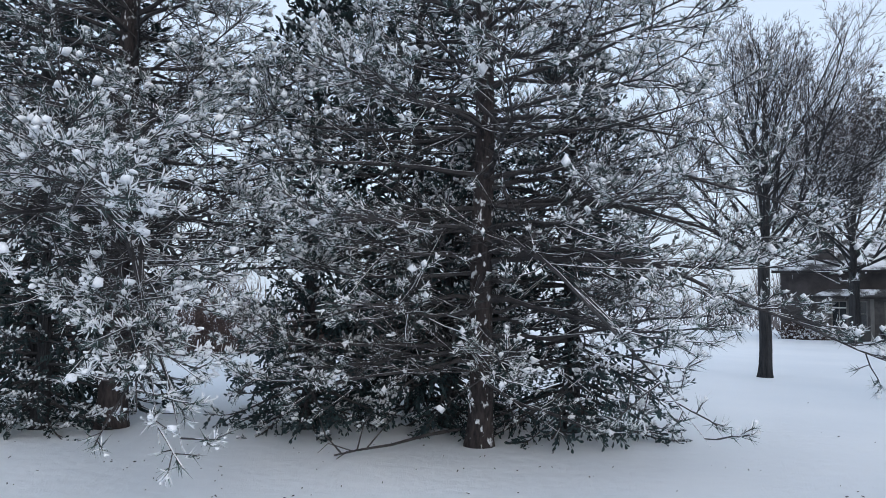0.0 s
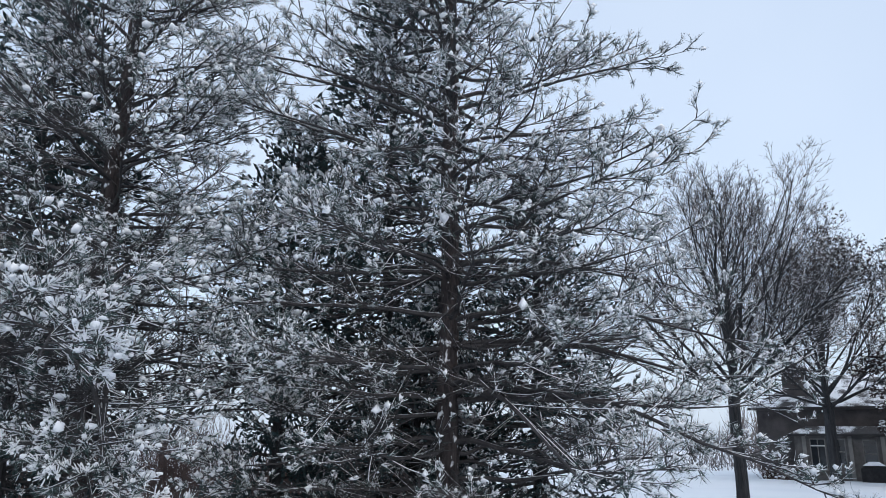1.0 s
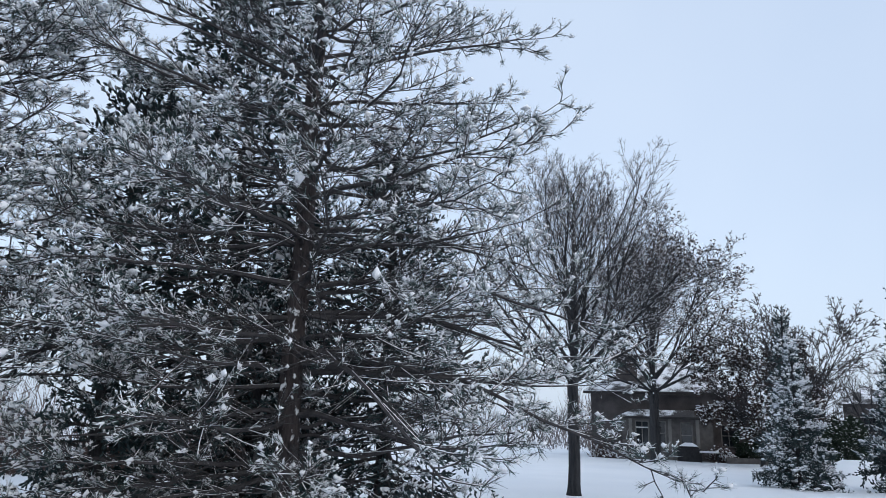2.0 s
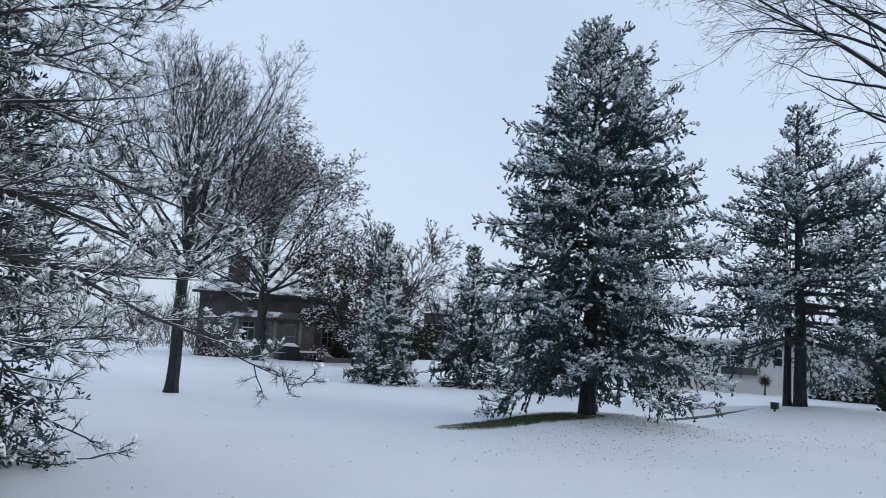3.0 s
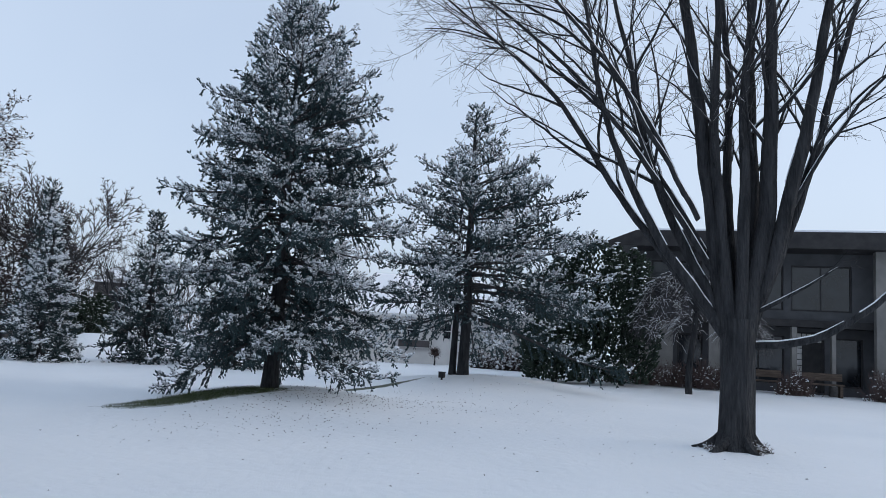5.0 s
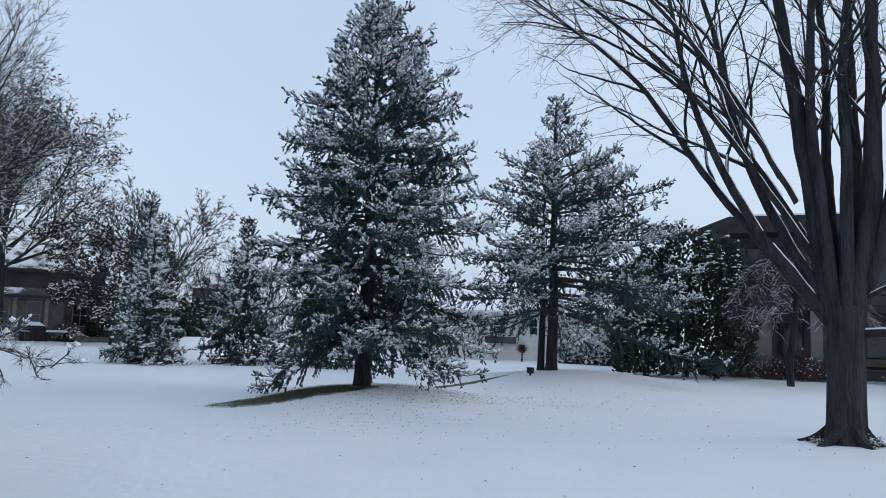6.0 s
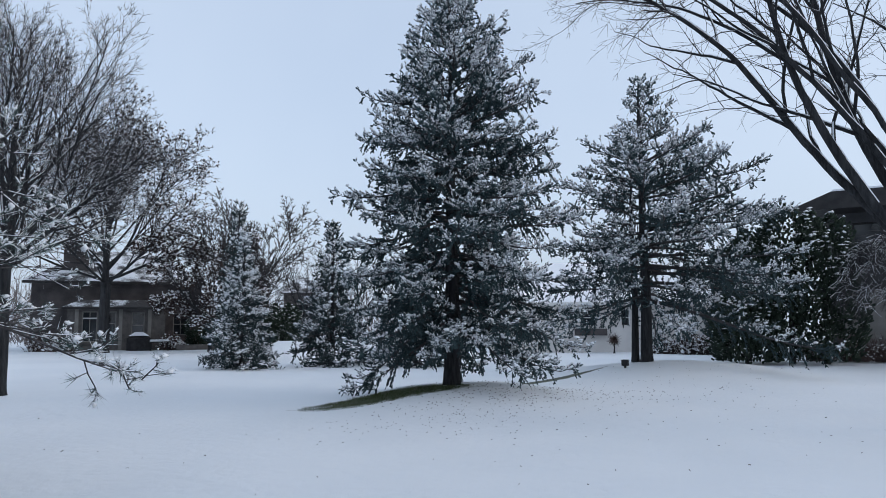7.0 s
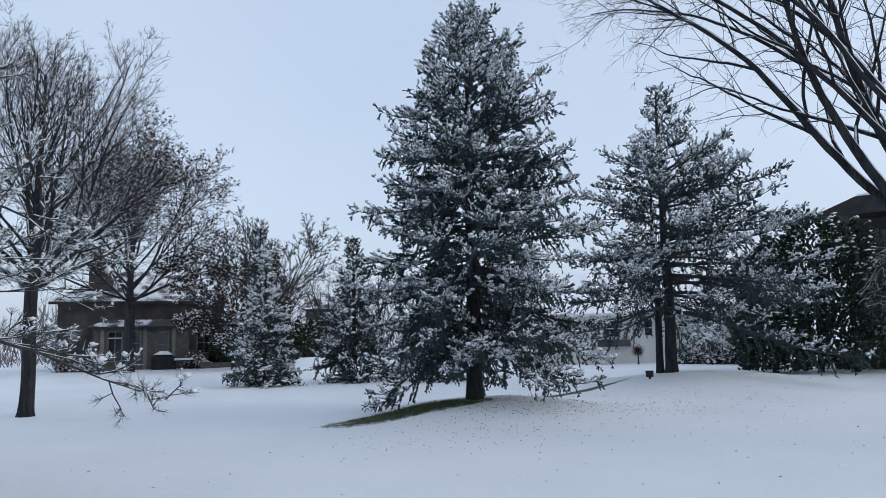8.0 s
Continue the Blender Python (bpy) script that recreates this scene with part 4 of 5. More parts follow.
# ---- houses ----
def wall_rows(x0, x1, y0, y1, z0, z1, holes):
    """One solid wall along x with openings (x0, x1, z0, z1) that go through it."""
    xs = sorted({x0, x1, *(v for h in holes for v in h[:2])})
    zs = sorted({z0, z1, *(min(max(v, z0), z1) for h in holes for v in h[2:])})
    nx, nz = len(xs), len(zs)
    v = np.array([(x, y, z) for y in (y0, y1) for z in zs for x in xs], float)

    def solid(i, k):
        if not (0 <= i < nx - 1 and 0 <= k < nz - 1):
            return False
        x, z = (xs[i] + xs[i + 1]) / 2, (zs[k] + zs[k + 1]) / 2
        return not any(h[0] < x < h[1] and h[2] < z < h[3] for h in holes)

    def at(i, k, side):
        return side * nx * nz + k * nx + i

    f = []
    for i in range(nx - 1):
        for k in range(nz - 1):
            if not solid(i, k):
                continue
            quads = [(at(i, k, 0), at(i + 1, k, 0), at(i + 1, k + 1, 0), at(i, k + 1, 0)), (at(i + 1, k, 1), at(i, k, 1), at(i, k + 1, 1), at(i + 1, k + 1, 1))]
            if not solid(i - 1, k):
                quads.append((at(i, k, 1), at(i, k, 0), at(i, k + 1, 0), at(i, k + 1, 1)))
            if not solid(i + 1, k):
                quads.append((at(i + 1, k, 0), at(i + 1, k, 1), at(i + 1, k + 1, 1), at(i + 1, k + 1, 0)))
            if not solid(i, k - 1):
                quads.append((at(i, k, 1), at(i + 1, k, 1), at(i + 1, k, 0), at(i, k, 0)))
            if not solid(i, k + 1):
                quads.append((at(i, k + 1, 0), at(i + 1, k + 1, 0), at(i + 1, k + 1, 1), at(i, k + 1, 1)))
            for q in quads:
                f += [(q[0], q[1], q[2]), (q[0], q[2], q[3])]
    return v, np.array(f)


def window(parent, x0, x1, z0, z1, y, bars=(1, 1), mat=None, glass=None, name="window", thick=0.07):
    """A framed window set into an opening, with its bars and pane."""
    t = thick
    rows = [(x0, x0 + t, y, y + 0.12, z0, z1), (x1 - t, x1, y, y + 0.12, z0, z1), (x0 + t, x1 - t, y, y + 0.12, z0, z0 + t), (x0 + t, x1 - t, y, y + 0.12, z1 - t, z1)]
    for i in range(1, bars[0]):
        c = x0 + (x1 - x0) * i / bars[0]
        rows.append((c - t * 0.35, c + t * 0.35, y + 0.01, y + 0.09, z0 + t, z1 - t))
    for i in range(1, bars[1]):
        c = z0 + (z1 - z0) * i / bars[1]
        rows.append((x0 + t, x1 - t, y + 0.015, y + 0.085, c - t * 0.35, c + t * 0.35))
    w = part(name, boxes(rows), mat or M_TRIM, parent)
    part("pane", boxes([(x0 + t * 0.9, x1 - t * 0.9, y + 0.05, y + 0.06, z0 + t * 0.9, z1 - t * 0.9)]), glass or M_GLASS, w)
    return w


def hip(x0, x1, y0, y1, z0, z1, inset):
    """A hipped roof solid."""
    ym = (y0 + y1) / 2
    v = np.array([(x0, y0, z0), (x1, y0, z0), (x1, y1, z0), (x0, y1, z0), (x0 + inset, ym, z1), (x1 - inset, ym, z1)], float)
    f = np.array([(0, 1, 5), (0, 5, 4), (1, 2, 5), (2, 3, 4), (2, 4, 5), (3, 0, 4), (0, 2, 1), (0, 3, 2)])
    return v, f


# brick house beyond the bare maples
house = thing("brick_house", pose(22.0, 47.8, 0, 0, 0, -29.9), "dark brick house with a low porch and snowy hipped roof", "house", "houses")
part("wall", (wall_rows(0, 10.4, 1.6, 1.9, -0.2, 4.5, [(8.6, 9.6, 0.9, 2.4)])), M_BRICK, house)
part("wall", boxes([(0, 0.3, 1.9, 10, -0.2, 4.5), (10.1, 10.4, 1.9, 10, -0.2, 4.5), (0.3, 10.1, 9.7, 10, -0.2, 4.5)]), M_BRICK, house, "side and back brick walls")
window(house, 8.6, 9.6, 0.9, 2.4, 1.7, (2, 2), M_BEIGE)
roof = part("roof", hip(-0.5, 10.9, 1.1, 10.5, 4.5, 6.9, 3.8), M_SHINGLE, house, "hipped dark roof with patchy snow")
part("eave", boxes([(-0.5, 10.9, 1.1, 1.25, 4.32, 4.497)]), M_FASCIA, house)
part("chimney", boxes([(1.7, 3.2, 2.6, 3.6, 4.3, 7.0), (1.62, 3.28, 2.52, 3.68, 7.0, 7.16)]), M_BRICK, house)
part("chimney_snow", boxes([(1.64, 3.26, 2.54, 3.66, 7.162, 7.24)]), M_SNOW, house)
porch_holes = [(3.05, 3.95, 0.55, 2.5), (4.55, 5.05, 0.9, 2.5), (5.95, 6.75, 0.75, 2.45)]
part("porch_wall", (wall_rows(2.2, 8.0, 0, 0.3, -0.2, 2.75, porch_holes)), M_STONE, house)
part("porch_side", boxes([(2.2, 2.5, 0.3, 1.6, -0.2, 2.75), (7.7, 8.0, 0.3, 1.6, -0.2, 2.75)]), M_STONE, house)
for x in (2.75, 4.2, 5.3, 7.05):
    part("pilaster", boxes([(x - 0.11, x + 0.11, -0.08, -0.002, -0.2, 2.62)]), M_BEIGE, house)
window(house, 3.05, 3.95, 0.55, 2.5, 0.08, (2, 1), M_BEIGE, name="french_door")
part("transom_bar", boxes([(3.1, 3.9, 0.06, 0.2, 2.02, 2.1)]), M_TRIM, house)
window(house, 4.55, 5.05, 0.9, 2.5, 0.08, (1, 2), M_BEIGE)
window(house, 5.95, 6.75, 0.75, 2.45, 0.08, (1, 2), M_BEIGE)
part("porch_roof", hip(1.9, 8.3, -0.4, 1.598, 2.78, 3.25, 1.0), M_SHINGLE_BARE, house, "low porch roof with patchy snow")
part("gutter", boxes([(1.9, 8.3, -0.46, -0.38, 2.62, 2.78)]), M_FASCIA, house)
part("step", boxes([(2.9, 4.1, -0.5, -0.1, -0.1, 0.28)]), M_STONE, house)


def in_house(h, x, y, z=0.0, rz=0.0):
    return h.matrix_basis @ pose(x, y, z, 0, 0, rz)


for n, (x, y, h, w) in enumerate([(10.4, 0.4, 2.3, 1.0), (12.2, 0.6, 2.8, 1.2), (14.2, 1.0, 2.4, 1.1), (16.0, 1.4, 3.0, 1.2)]):
    q = in_house(house, x, y).translation
    arborvitae("evergreen_shrub", "broad dark evergreen shrub with little snow", (q.x, q.y), h, w, 170 + n, "evergreen shrubs")
grill = thing("covered_grill", in_house(house, 6.4, -1.1), "barbecue under a dark cover capped with snow", "grill")
part("cover", hip(-0.75, 0.75, -0.35, 0.35, 0.75, 1.05, 0.45), M_DARK, grill)
part("skirt", boxes([(-0.72, 0.72, -0.33, 0.33, -0.05, 0.748)]), M_DARK, grill)
part("snow_cap", hip(-0.6, 0.6, -0.3, 0.3, 0.93, 1.16, 0.35), M_SNOW, grill)
for n, (x, w) in enumerate([(8.6, 4.2), (13.2, 3.6)]):
    bed = thing("planter_bed", in_house(house, x, -2.2), "low stone planter bed filled with snow", "planter", "planter beds")
    part("kerb", boxes([(0, w, 0, 0.25, -0.1, 0.34), (0, 0.25, 0.25, 1.6, -0.1, 0.34), (w - 0.25, w, 0.25, 1.6, -0.1, 0.34)]), M_STONE, bed)
    part("snow_fill", boxes([(0.25, w - 0.25, 0.25, 1.6, -0.1, 0.28)]), M_SNOW, bed)
part_table = thing("patio_table", in_house(house, 7.6, -1.7), "low dark patio table with snow on top", "table")
part("tabletop", boxes([(-0.6, 0.6, -0.4, 0.4, 0.5, 0.56)]), M_DARK, part_table)
part("snow_cap", boxes([(-0.55, 0.55, -0.35, 0.35, 0.562, 0.68)]), M_SNOW, part_table)
for sx in (-0.5, 0.5):
    for sy in (-0.3, 0.3):
        part("leg", boxes([(sx - 0.03, sx + 0.03, sy - 0.03, sy + 0.03, -0.05, 0.498)]), M_DARK, part_table)
for n, (x, y, h) in enumerate([(8.4, -0.9, 1.2), (0.8, 0.6, 1.3), (2.0, -0.8, 0.8), (10.8, 0.3, 1.3)]):
    thicket("house_shrub", "snow-topped shrub at a brick house", in_house(house, x, y), (0.8, 0.5), h, 160, 100 + n, M_THICKET, snow=0.25, group="house shrubs", width=0.045)

# two-storey house behind the many-stemmed maple
rh = thing("two_storey_house", pose(34.0, 5.2, 0.05, 0, 0, -84.3), "dark taupe two-storey house with pale columns and flat eaves", "house", "houses")
part("upper_wall", (wall_rows(0, 18, 0.9, 1.2, 3.12, 6.3, [(1.0, 3.2, 3.7, 5.6), (4.6, 6.6, 3.5, 5.5), (6.9, 9.3, 3.5, 5.5), (11.2, 15.5, 3.3, 5.6)])), M_TAUPE, rh)
part("lower_wall", (wall_rows(0, 18, 1.3, 1.6, -0.3, 2.78, [(2.2, 3.3, 0.0, 2.3), (4.6, 6.7, 0.3, 2.4), (7.1, 8.3, 0.02, 2.62), (8.6, 9.8, 0.3, 2.4), (11.0, 15.0, 0.2, 2.4)])), M_TAUPE, rh)
part("side_wall", boxes([(0, 0.3, 1.6, 12, -0.3, 6.3)]), M_TAUPE, rh)
part("side_wall", boxes([(17.7, 18, 1.6, 12, -0.3, 6.3)]), M_TAUPE, rh)
part("back_wall", boxes([(0.3, 17.7, 11.7, 12, -0.3, 6.3)]), M_TAUPE, rh)
part("floor_beam", boxes([(-0.2, 18.2, 0.55, 1.2, 2.8, 3.1)]), M_FASCIA, rh)
for a, b, lo, hi, bars in ((1.0, 3.2, 3.7, 5.6, (2, 1)), (4.6, 6.6, 3.5, 5.5, (2, 1)), (6.9, 9.3, 3.5, 5.5, (2, 1)), (11.2, 15.5, 3.3, 5.6, (4, 1))):
    window(rh, a, b, lo, hi, 0.98, bars, M_FASCIA)
for a, b, lo, hi, bars in ((2.2, 3.3, 0.0, 2.3, (1, 1)), (4.6, 6.7, 0.3, 2.4, (2, 1)), (8.6, 9.8, 0.3, 2.4, (1, 1)), (11.0, 15.0, 0.2, 2.4, (3, 1))):
    window(rh, a, b, lo, hi, 1.38, bars, M_FASCIA)
door = part("front_door", boxes([(7.1, 7.2, 1.36, 1.48, 0.02, 2.62), (8.2, 8.3, 1.36, 1.48, 0.02, 2.62), (7.2, 8.2, 1.36, 1.48, 2.1, 2.18), (7.2, 8.2, 1.36, 1.48, 2.54, 2.62), (7.42, 8.2, 1.40, 1.46, 0.02, 2.1)]), M_FASCIA, rh)
part("transom", boxes([(7.2, 8.2, 1.42, 1.44, 2.18, 2.54)]), M_BRIGHT_PANE, door, "transom pane painted pale for light coming through")
part("transom_scrolls", joined([boxes([(x - 0.015, x + 0.015, 1.395, 1.415, 2.18, 2.54) for x in (7.4, 7.6, 7.8, 8.0)]), boxes([(7.2, 8.2, 1.395, 1.41, 2.34, 2.37)])]), M_FASCIA, door)
part("sidelight", boxes([(7.2, 7.42, 1.42, 1.44, 0.7, 2.1)]), M_BRIGHT_PANE, door, "narrow pale sidelight")
part("sidelight_bars", boxes([(7.2, 7.42, 1.395, 1.41, z - 0.015, z + 0.015) for z in (0.9, 1.15, 1.4, 1.65, 1.9)]), M_FASCIA, door)
for a, b, y, top in ((0.55, 1.1, 0.1, 2.78), (1.25, 2.0, 0.1, 2.78), (3.5, 3.95, 0.1, 2.78), (6.85, 7.05, 0.3, 2.78), (8.4, 8.55, 0.3, 2.78), (9.95, 10.55, -0.2, 6.02)):
    c = part("column", boxes([(a, b, y, y + 0.4, -0.1, top)]), M_BEIGE, rh)
    part("plinth", boxes([(a - 0.05, b + 0.05, y - 0.05, y + 0.45, -0.3, 0.35)]), M_STONE, c)
rv = np.array([(-0.9, -0.9, 6.02), (18.8, -0.9, 6.02), (18.8, 12.8, 6.02), (-0.9, 12.8, 6.02), (-0.9, -0.9, 6.22), (0.35, -0.9, 6.72), (18.8, -0.9, 6.72), (18.8, 12.8, 6.72), (0.35, 12.8, 6.72), (-0.9, 12.8, 6.22)], float)
rf = np.array([(0, 2, 1), (0, 3, 2), (0, 1, 6), (0, 6, 5), (0, 5, 4), (1, 2, 7), (1, 7, 6), (2, 3, 9), (2, 9, 8), (2, 8, 7), (3, 0, 4), (3, 4, 9), (4, 5, 8), (4, 8, 9), (5, 6, 7), (5, 7, 8)])
part("roof", (rv, rf), M_FASCIA, rh, "deep dark brown eaves")
part("roof_snow", boxes([(0.4, 18.8, -0.86, 12.7, 6.723, 6.80)]), M_SNOW, rh)
balcony = part("balcony", boxes([(10.55, 18.0, -0.5, 0.548, 3.0, 3.25)]), M_FASCIA, rh)
for i in range(34):
    x = 10.7 + i * 0.21
    part("baluster", boxes([(x, x + 0.05, -0.45, -0.4, 3.25, 4.2)]), M_TRIM, balcony)
part("rail", boxes([(10.6, 17.95, -0.48, -0.37, 4.2, 4.28)]), M_TRIM, balcony)
part("terrace_wall", boxes([(10.7, 18, -0.45, -0.1, -0.3, 2.9)]), M_STONE, rh, "stone facing under the balcony")
for n, x in enumerate((5.6, 7.9)):
    bench = thing("garden_bench", in_house(rh, x, -0.5, 0.0), "weathered wooden bench before a dark house", "bench", "benches")
    part("seat", boxes([(-0.75, 0.75, -0.22, 0.22, 0.42, 0.48)]), M_WOOD, bench)
    part("backrest", boxes([(-0.75, 0.75, 0.2, 0.25, 0.6, 0.9)]), M_WOOD, bench)
    for sx in (-0.65, 0.65):
        part("leg", boxes([(sx - 0.05, sx + 0.05, -0.2, 0.25, -0.05, 0.42)]), M_WOOD, bench)
for n, (x, y, h) in enumerate([(-0.4, -1.2, 1.0), (0.9, -1.3, 1.15), (2.1, -1.2, 1.1), (3.2, -1.3, 1.2), (4.3, -1.2, 1.0), (6.7, -1.4, 1.0), (10.0, -1.6, 1.3), (11.6, -1.6, 1.7)]):
    thicket("barberry_bush", "low reddish leafless bush dusted with snow by a house", in_house(rh, x, y), (0.7, 0.5), h, 190, 120 + n, M_THICKET, snow=0.10, group="barberry bushes", width=0.026)
# weeping ornamental tree at that house
def weeping_tree(name, label, place, height, w, seed):
    """A small grafted tree: crooked trunk, arching boughs and a dense dome of hanging twigs."""
    rng = np.random.default_rng(seed)
    root = thing(name, pose(*place, float(rise(*place))), label, "weeping tree")
    zs = np.linspace(-0.1, height * 0.62, 8)
    tp = np.stack([0.10 * np.sin(zs * 1.6), 0.12 * np.sin(zs * 1.2 + 1) - 0.1, zs], 1)
    part("trunk", pipes(tp[None], np.linspace(0.13, 0.09, 8)[None], 10), M_BARK, root, smooth=True)
    n = 16
    az = np.arange(n) * 6.283 / n + rng.normal(size=n) * 0.15
    s = np.linspace(0, 1, 9)[None]
    top = height * rng.uniform(0.82, 1.0, (n, 1))
    r = w * rng.uniform(0.8, 1.05, (n, 1)) * s
    z = tp[-1, 2] + (top - tp[-1, 2]) * np.sin(s * 2.2) - 1.9 * s ** 3
    p = np.stack([tp[-1, 0] + r * np.cos(az[:, None]), tp[-1, 1] + r * np.sin(az[:, None]), z], -1)
    for i in range(n):
        part("bough", pipes(p[i:i + 1], np.linspace(0.055, 0.012, 9)[None], 5), M_BARK, root, smooth=True)
    m = 4200
    o = rng.integers(0, n, m)
    at, tan = along(p[o], np.sqrt(rng.uniform(0.1, 1.0, m)))
    d = unit(tan * 0.6 + rng.normal(size=(m, 3)) * 0.55 + np.array([[0, 0, 0.1]]))
    ln = rng.uniform(0.25, 0.75, m)
    mid = at + d * ln[:, None] * 0.5
    end = mid + unit(d + np.array([[0, 0, -0.8]])) * ln[:, None] * 0.5
    c = np.stack([at, mid, end], 1)
    tagged(part("twig_spray", pipes(c, np.tile([0.008, 0.006, 0.004], (m, 1)), 3), M_TWIG, root), kind="stuff")
    k = rng.random(m) < 0.3
    tagged(part("snow_load", joined([ridge(at[k], mid[k], np.full(k.sum(), 0.012), np.full(k.sum(), 0.010), rng, 1.0, 0.9), ridge(mid[k], end[k], np.full(k.sum(), 0.009), np.full(k.sum(), 0.008), rng, 0.7, 0.9)]), M_SNOW, root, "thin snow on hanging twigs"), kind="stuff")
    return root


weeping_tree("weeping_tree", "small weeping tree with a dense dome of snowy twigs", (28.2, 2.1), 4.7, 2.3, 132)

# pale low house beyond the spruces
wh = thing("low_pale_house", pose(34.6, 22.0, -0.12, 0, 0, -65.8), "low pale rendered house with a snow-covered roof", "house", "houses")
part("wall", (wall_rows(0, 12, 0, 0.3, -0.3, 2.72, [(2.0, 2.8, 1.5, 2.4), (5.0, 5.75, 1.5, 2.42), (7.0, 7.5, 1.5, 2.42)])), M_CREAM, wh)
part("side_wall", boxes([(0, 0.3, 0.3, 9, -0.3, 2.72)]), M_CREAM, wh)
part("side_wall", boxes([(11.7, 12, 0.3, 9, -0.3, 2.72)]), M_CREAM, wh)
part("back_wall", boxes([(0.3, 11.7, 8.7, 9, -0.3, 2.72)]), M_CREAM, wh)
for a, b, lo, hi in ((2.0, 2.8, 1.5, 2.4), (5.0, 5.75, 1.5, 2.42), (7.0, 7.5, 1.5, 2.42)):
    window(wh, a, b, lo, hi, 0.08, (1, 2), M_TRIM)
part("roof", hip(-0.6, 12.6, -0.6, 9.6, 2.73, 5.3, 3.5), M_SNOW, wh, "hipped roof under thick snow")
part("eave", boxes([(-0.62, 12.62, -0.66, -0.58, 2.62, 2.78)]), M_TRIM, wh)
part("flower_box", boxes([(4.6, 6.3, -0.3, -0.004, 1.02, 1.38)]), M_BRICK, wh)
part("footing", boxes([(-0.2, 12.2, -0.8, -0.6, -0.25, 0.12)]), M_FASCIA, wh, "dark edging at the foot of the wall")
ball = thing("ball_tree", in_house(wh, 6.6, -1.6, 0.1), "little round clipped tree with bare twigs", "tree")
rg = np.random.default_rng(140)
part("trunk", trunk_soup(0.5, 0.035, rg, sides=6), M_BARK, ball)
bd = unit(rg.normal(size=(500, 3)))
tagged(part("crown", needles(np.array([[0, 0, 0.72]]) + bd * 0.05, np.array([[0, 0, 0.72]]) + bd * rg.uniform(0.25, 0.48, (500, 1)), 0.02, rg), M_THICKET, ball), kind="stuff")
for n, (x, y, h) in enumerate([(9.0, -1.8, 1.0), (10.3, -2.0, 1.3), (11.4, -2.4, 1.1)]):
    thicket("house_shrub", "snow-topped shrub before a pale house", in_house(wh, x, y, 0.12), (0.7, 0.6), h, 150, 145 + n, M_DEAD, snow=0.3, group="house shrubs", width=0.045)

# far brick house glimpsed between young spruces
fh = thing("far_brick_house", pose(45.2, 53.4, -0.1, 0, 0, -46), "far red brick house with pale corner stones", "house", "houses")
part("wall", (wall_rows(1.9, 5.1, 0, 0.3, -0.3, 4.6, [(3.0, 4.2, 2.3, 3.6)])), M_BRICK, fh)
part("body", boxes([(1.92, 5.08, 0.302, 6, -0.3, 4.58)]), M_BRICK, fh)
window(fh, 3.0, 4.2, 2.3, 3.6, 0.08, (2, 2))
part("garage_door", boxes([(3.0, 4.2, -0.06, -0.003, 0.1, 1.7)]), M_TRIM, fh)
for i in range(9):
    for x in (2.3, 4.7):
        w = 0.34 if i % 2 else 0.24
        part("quoin", boxes([(x - w, x + w, -0.06, -0.003, 0.1 + i * 0.48, 0.5 + i * 0.48)]), M_STONE, fh)
part("roof", hip(1.5, 5.5, -0.5, 6.5, 4.62, 6.2, 1.6), M_SHINGLE, fh, "dark roof with patchy snow")

# ---- small things on the snow ----
def loose(name, label, curves, radii, mat, category):
    root = thing(name, Matrix.Identity(4), label, category)
    for k, (p, r) in enumerate(zip(curves, radii)):
        q = np.array(p, float)
        rr = np.linspace(r, r * 0.4, len(q))
        part("stem" if k == 0 else "side_twig", pipes(q[None], rr[None], 6), mat, root)
    return root


loose("fallen_branch", "fallen dark branch with forked twigs lying on snow",
      [[(0.25, 9.3, 0.10), (-0.15, 8.85, 0.10), (-0.55, 8.45, 0.05), (-0.9, 8.1, 0.05), (-1.12, 7.9, 0.03)],
       [(-0.9, 8.1, 0.05), (-0.85, 8.2, 0.3), (-0.72, 8.3, 0.52)], [(-0.8, 8.2, 0.06), (-0.62, 8.2, 0.28), (-0.5, 8.3, 0.42)], [(-1.05, 7.95, 0.04), (-1.25, 8.1, 0.2), (-1.36, 8.2, 0.42), (-1.36, 8.3, 0.5)],
       [(-0.95, 8.05, 0.05), (-1.2, 7.98, 0.14), (-1.3, 7.9, 0.05)], [(-1.0, 8.0, 0.05), (-1.08, 7.75, 0.02)]],
      (0.022, 0.010, 0.009, 0.010, 0.008, 0.008), M_TWIG, "branch")
thicket("dry_grass_tuft", "tuft of dry grass poking through snow at a trunk", pose(13.45, -0.02, float(rise(13.45, -0.02))), (0.28, 0.18), 0.22, 90, 210, M_WOOD, "grass tuft", 0.3, width=0.008)
thicket("dry_grass_tuft", "tuft of dry grass poking through snow at a trunk", pose(13.35, 0.72, float(rise(13.35, 0.72))), (0.2, 0.18), 0.12, 60, 211, M_WOOD, "grass tuft", 0.3, width=0.008)
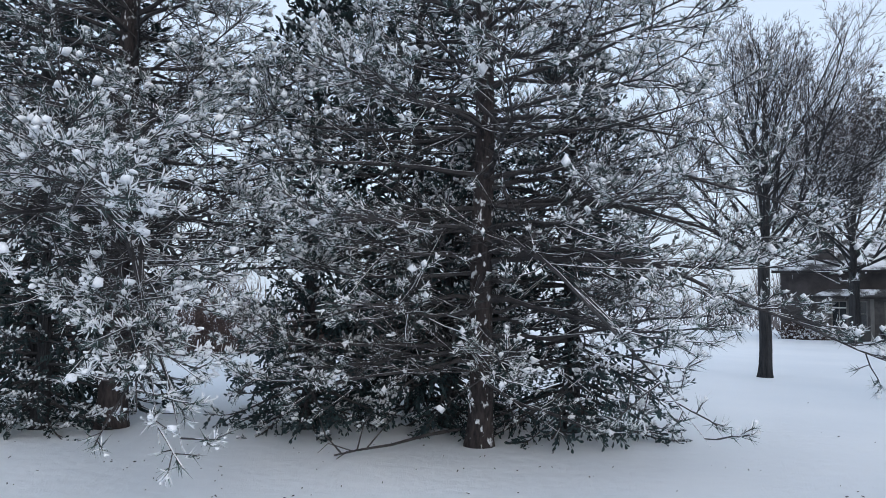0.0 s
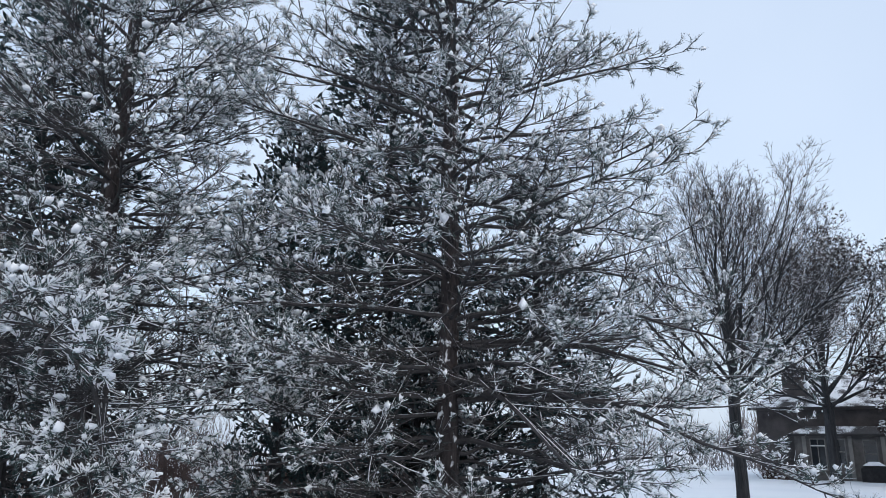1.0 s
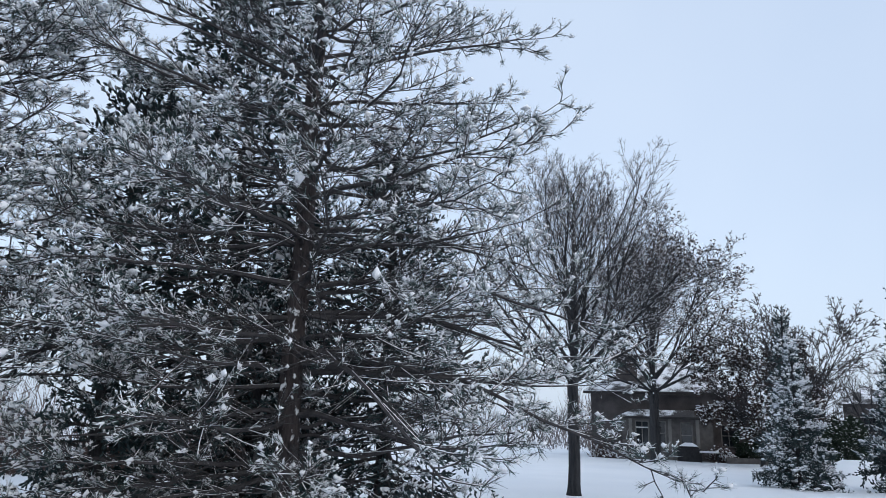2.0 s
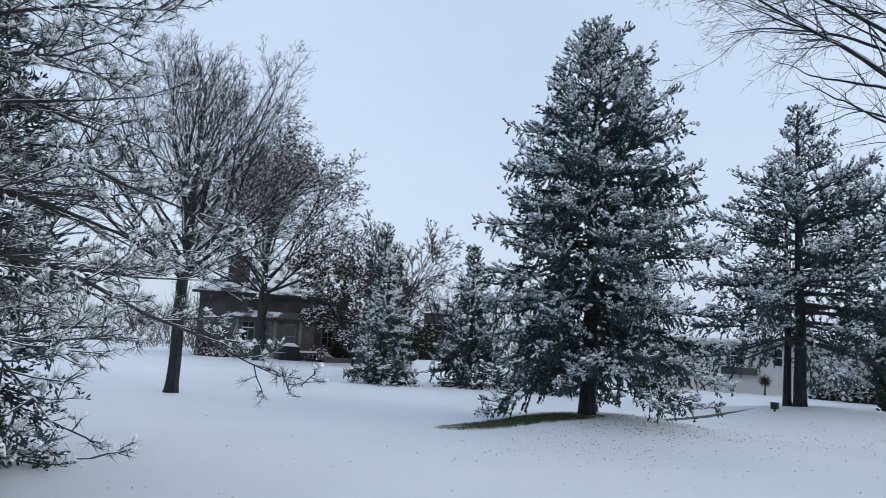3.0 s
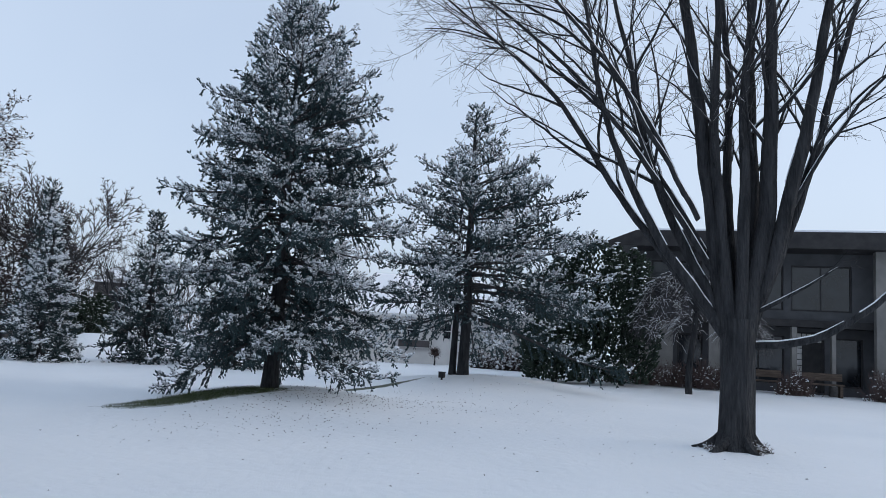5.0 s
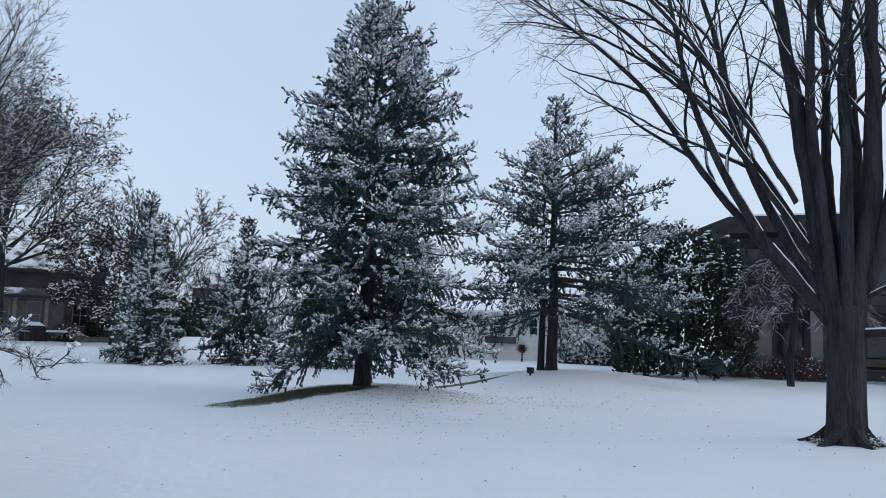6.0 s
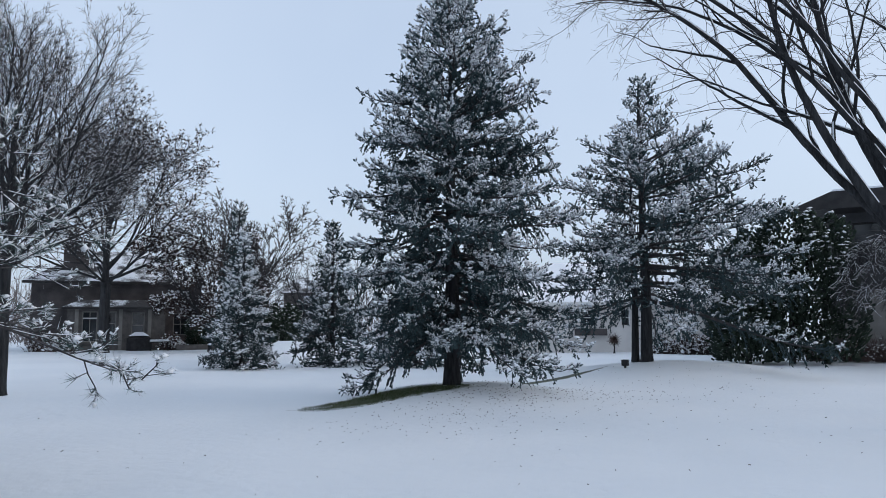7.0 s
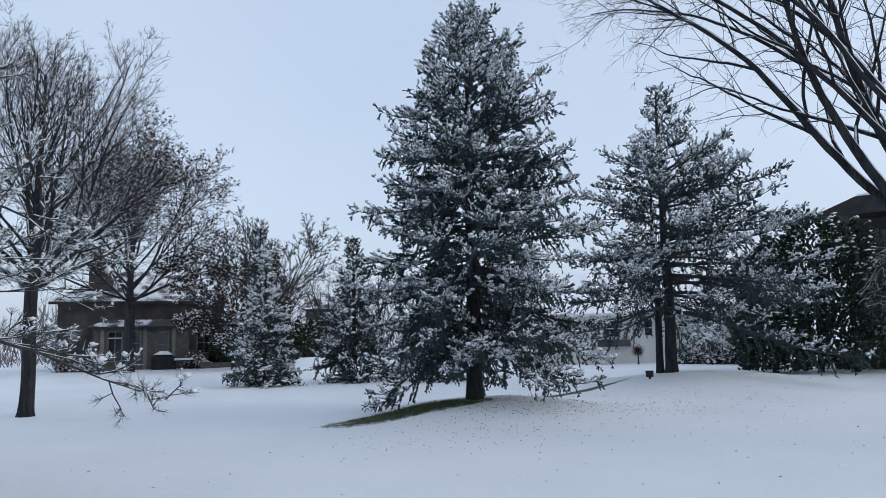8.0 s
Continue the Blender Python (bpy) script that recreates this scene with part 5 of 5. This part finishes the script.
for n, (ra, rl) in enumerate([(150, 0.75), (215, 0.6), (100, 0.7), (262, 0.55)]):
    q = Vector((13.56 + 0.24 * math.cos(radians(ra)), 0.33 + 0.24 * math.sin(radians(ra)), 0))
    e = Vector((13.56 + rl * math.cos(radians(ra)), 0.33 + rl * math.sin(radians(ra)), 0))
    rp = np.array([(q.x + (e.x - q.x) * t, q.y + (e.y - q.y) * t, 0.22 * (1 - t) ** 2 - 0.02) for t in np.linspace(0, 1, 6)])
    root_ob = loose("surface_root", "dark root running from a trunk into snow", [rp], [0.10], M_BARK, "root")
box_light = thing("garden_light", pose(20.66, 8.6, float(rise(20.66, 8.6))), "small dark garden light box on a mound", "garden light")
part("housing", boxes([(-0.08, 0.08, -0.08, 0.08, 0.05, 0.2), (-0.095, 0.095, -0.095, 0.095, 0.2, 0.225)]), M_DARK, box_light)
part("stake", boxes([(-0.025, 0.025, -0.025, 0.025, -0.1, 0.05)]), M_DARK, box_light)

rng = np.random.default_rng(200)


def scatter(n, cx, cy, sx, sy):
    x, y = rng.normal(cx, sx, n), rng.normal(cy, sy, n)
    return np.stack([x, y, rise(x, y) + 0.004], 1)


spots = np.concatenate([scatter(650, 12.4, 7.7, 1.7, 0.9), scatter(260, 16.5, 6.5, 3.0, 1.6), scatter(70, -0.5, 7.6, 2.4, 0.8), scatter(40, 6.0, 6.0, 4.0, 3.0), scatter(50, 12.0, 2.5, 2.0, 2.0), scatter(40, -2.5, 6.2, 1.0, 0.7)])
way = unit(np.stack([rng.normal(size=len(spots)), rng.normal(size=len(spots)), np.abs(rng.normal(size=len(spots))) * 0.3], 1))
litter = part("needle_litter", spindles(spots, way, rng.uniform(0.015, 0.05, len(spots)), rng.uniform(0.003, 0.007, len(spots)), 4), M_TWIG)
tagged(litter, "dark needle and twig litter scattered on snow", "litter", kind="stuff")

n = 5200
ga, gr = rng.uniform(0, 6.283, n), np.sqrt(rng.random(n)) * 0.95
bx, by = 11.4 + 1.62 * gr * np.cos(ga) + 0.3 * gr * np.sin(ga), 9.65 - 0.87 * gr * np.cos(ga) + 0.56 * gr * np.sin(ga)
base = np.stack([bx, by, rise(bx, by) - 0.005], 1)
lean = unit(rng.normal(size=(n, 3)) * np.array([[0.6, 0.6, 0.1]]) + np.array([[0, 0, 0.8]]))
grass = part("grass_patch", needles(base, base + lean * rng.uniform(0.02, 0.06, (n, 1)), 0.008, rng), M_GRASS)
tagged(grass, "patch of dull green grass free of snow", "grass", kind="stuff")
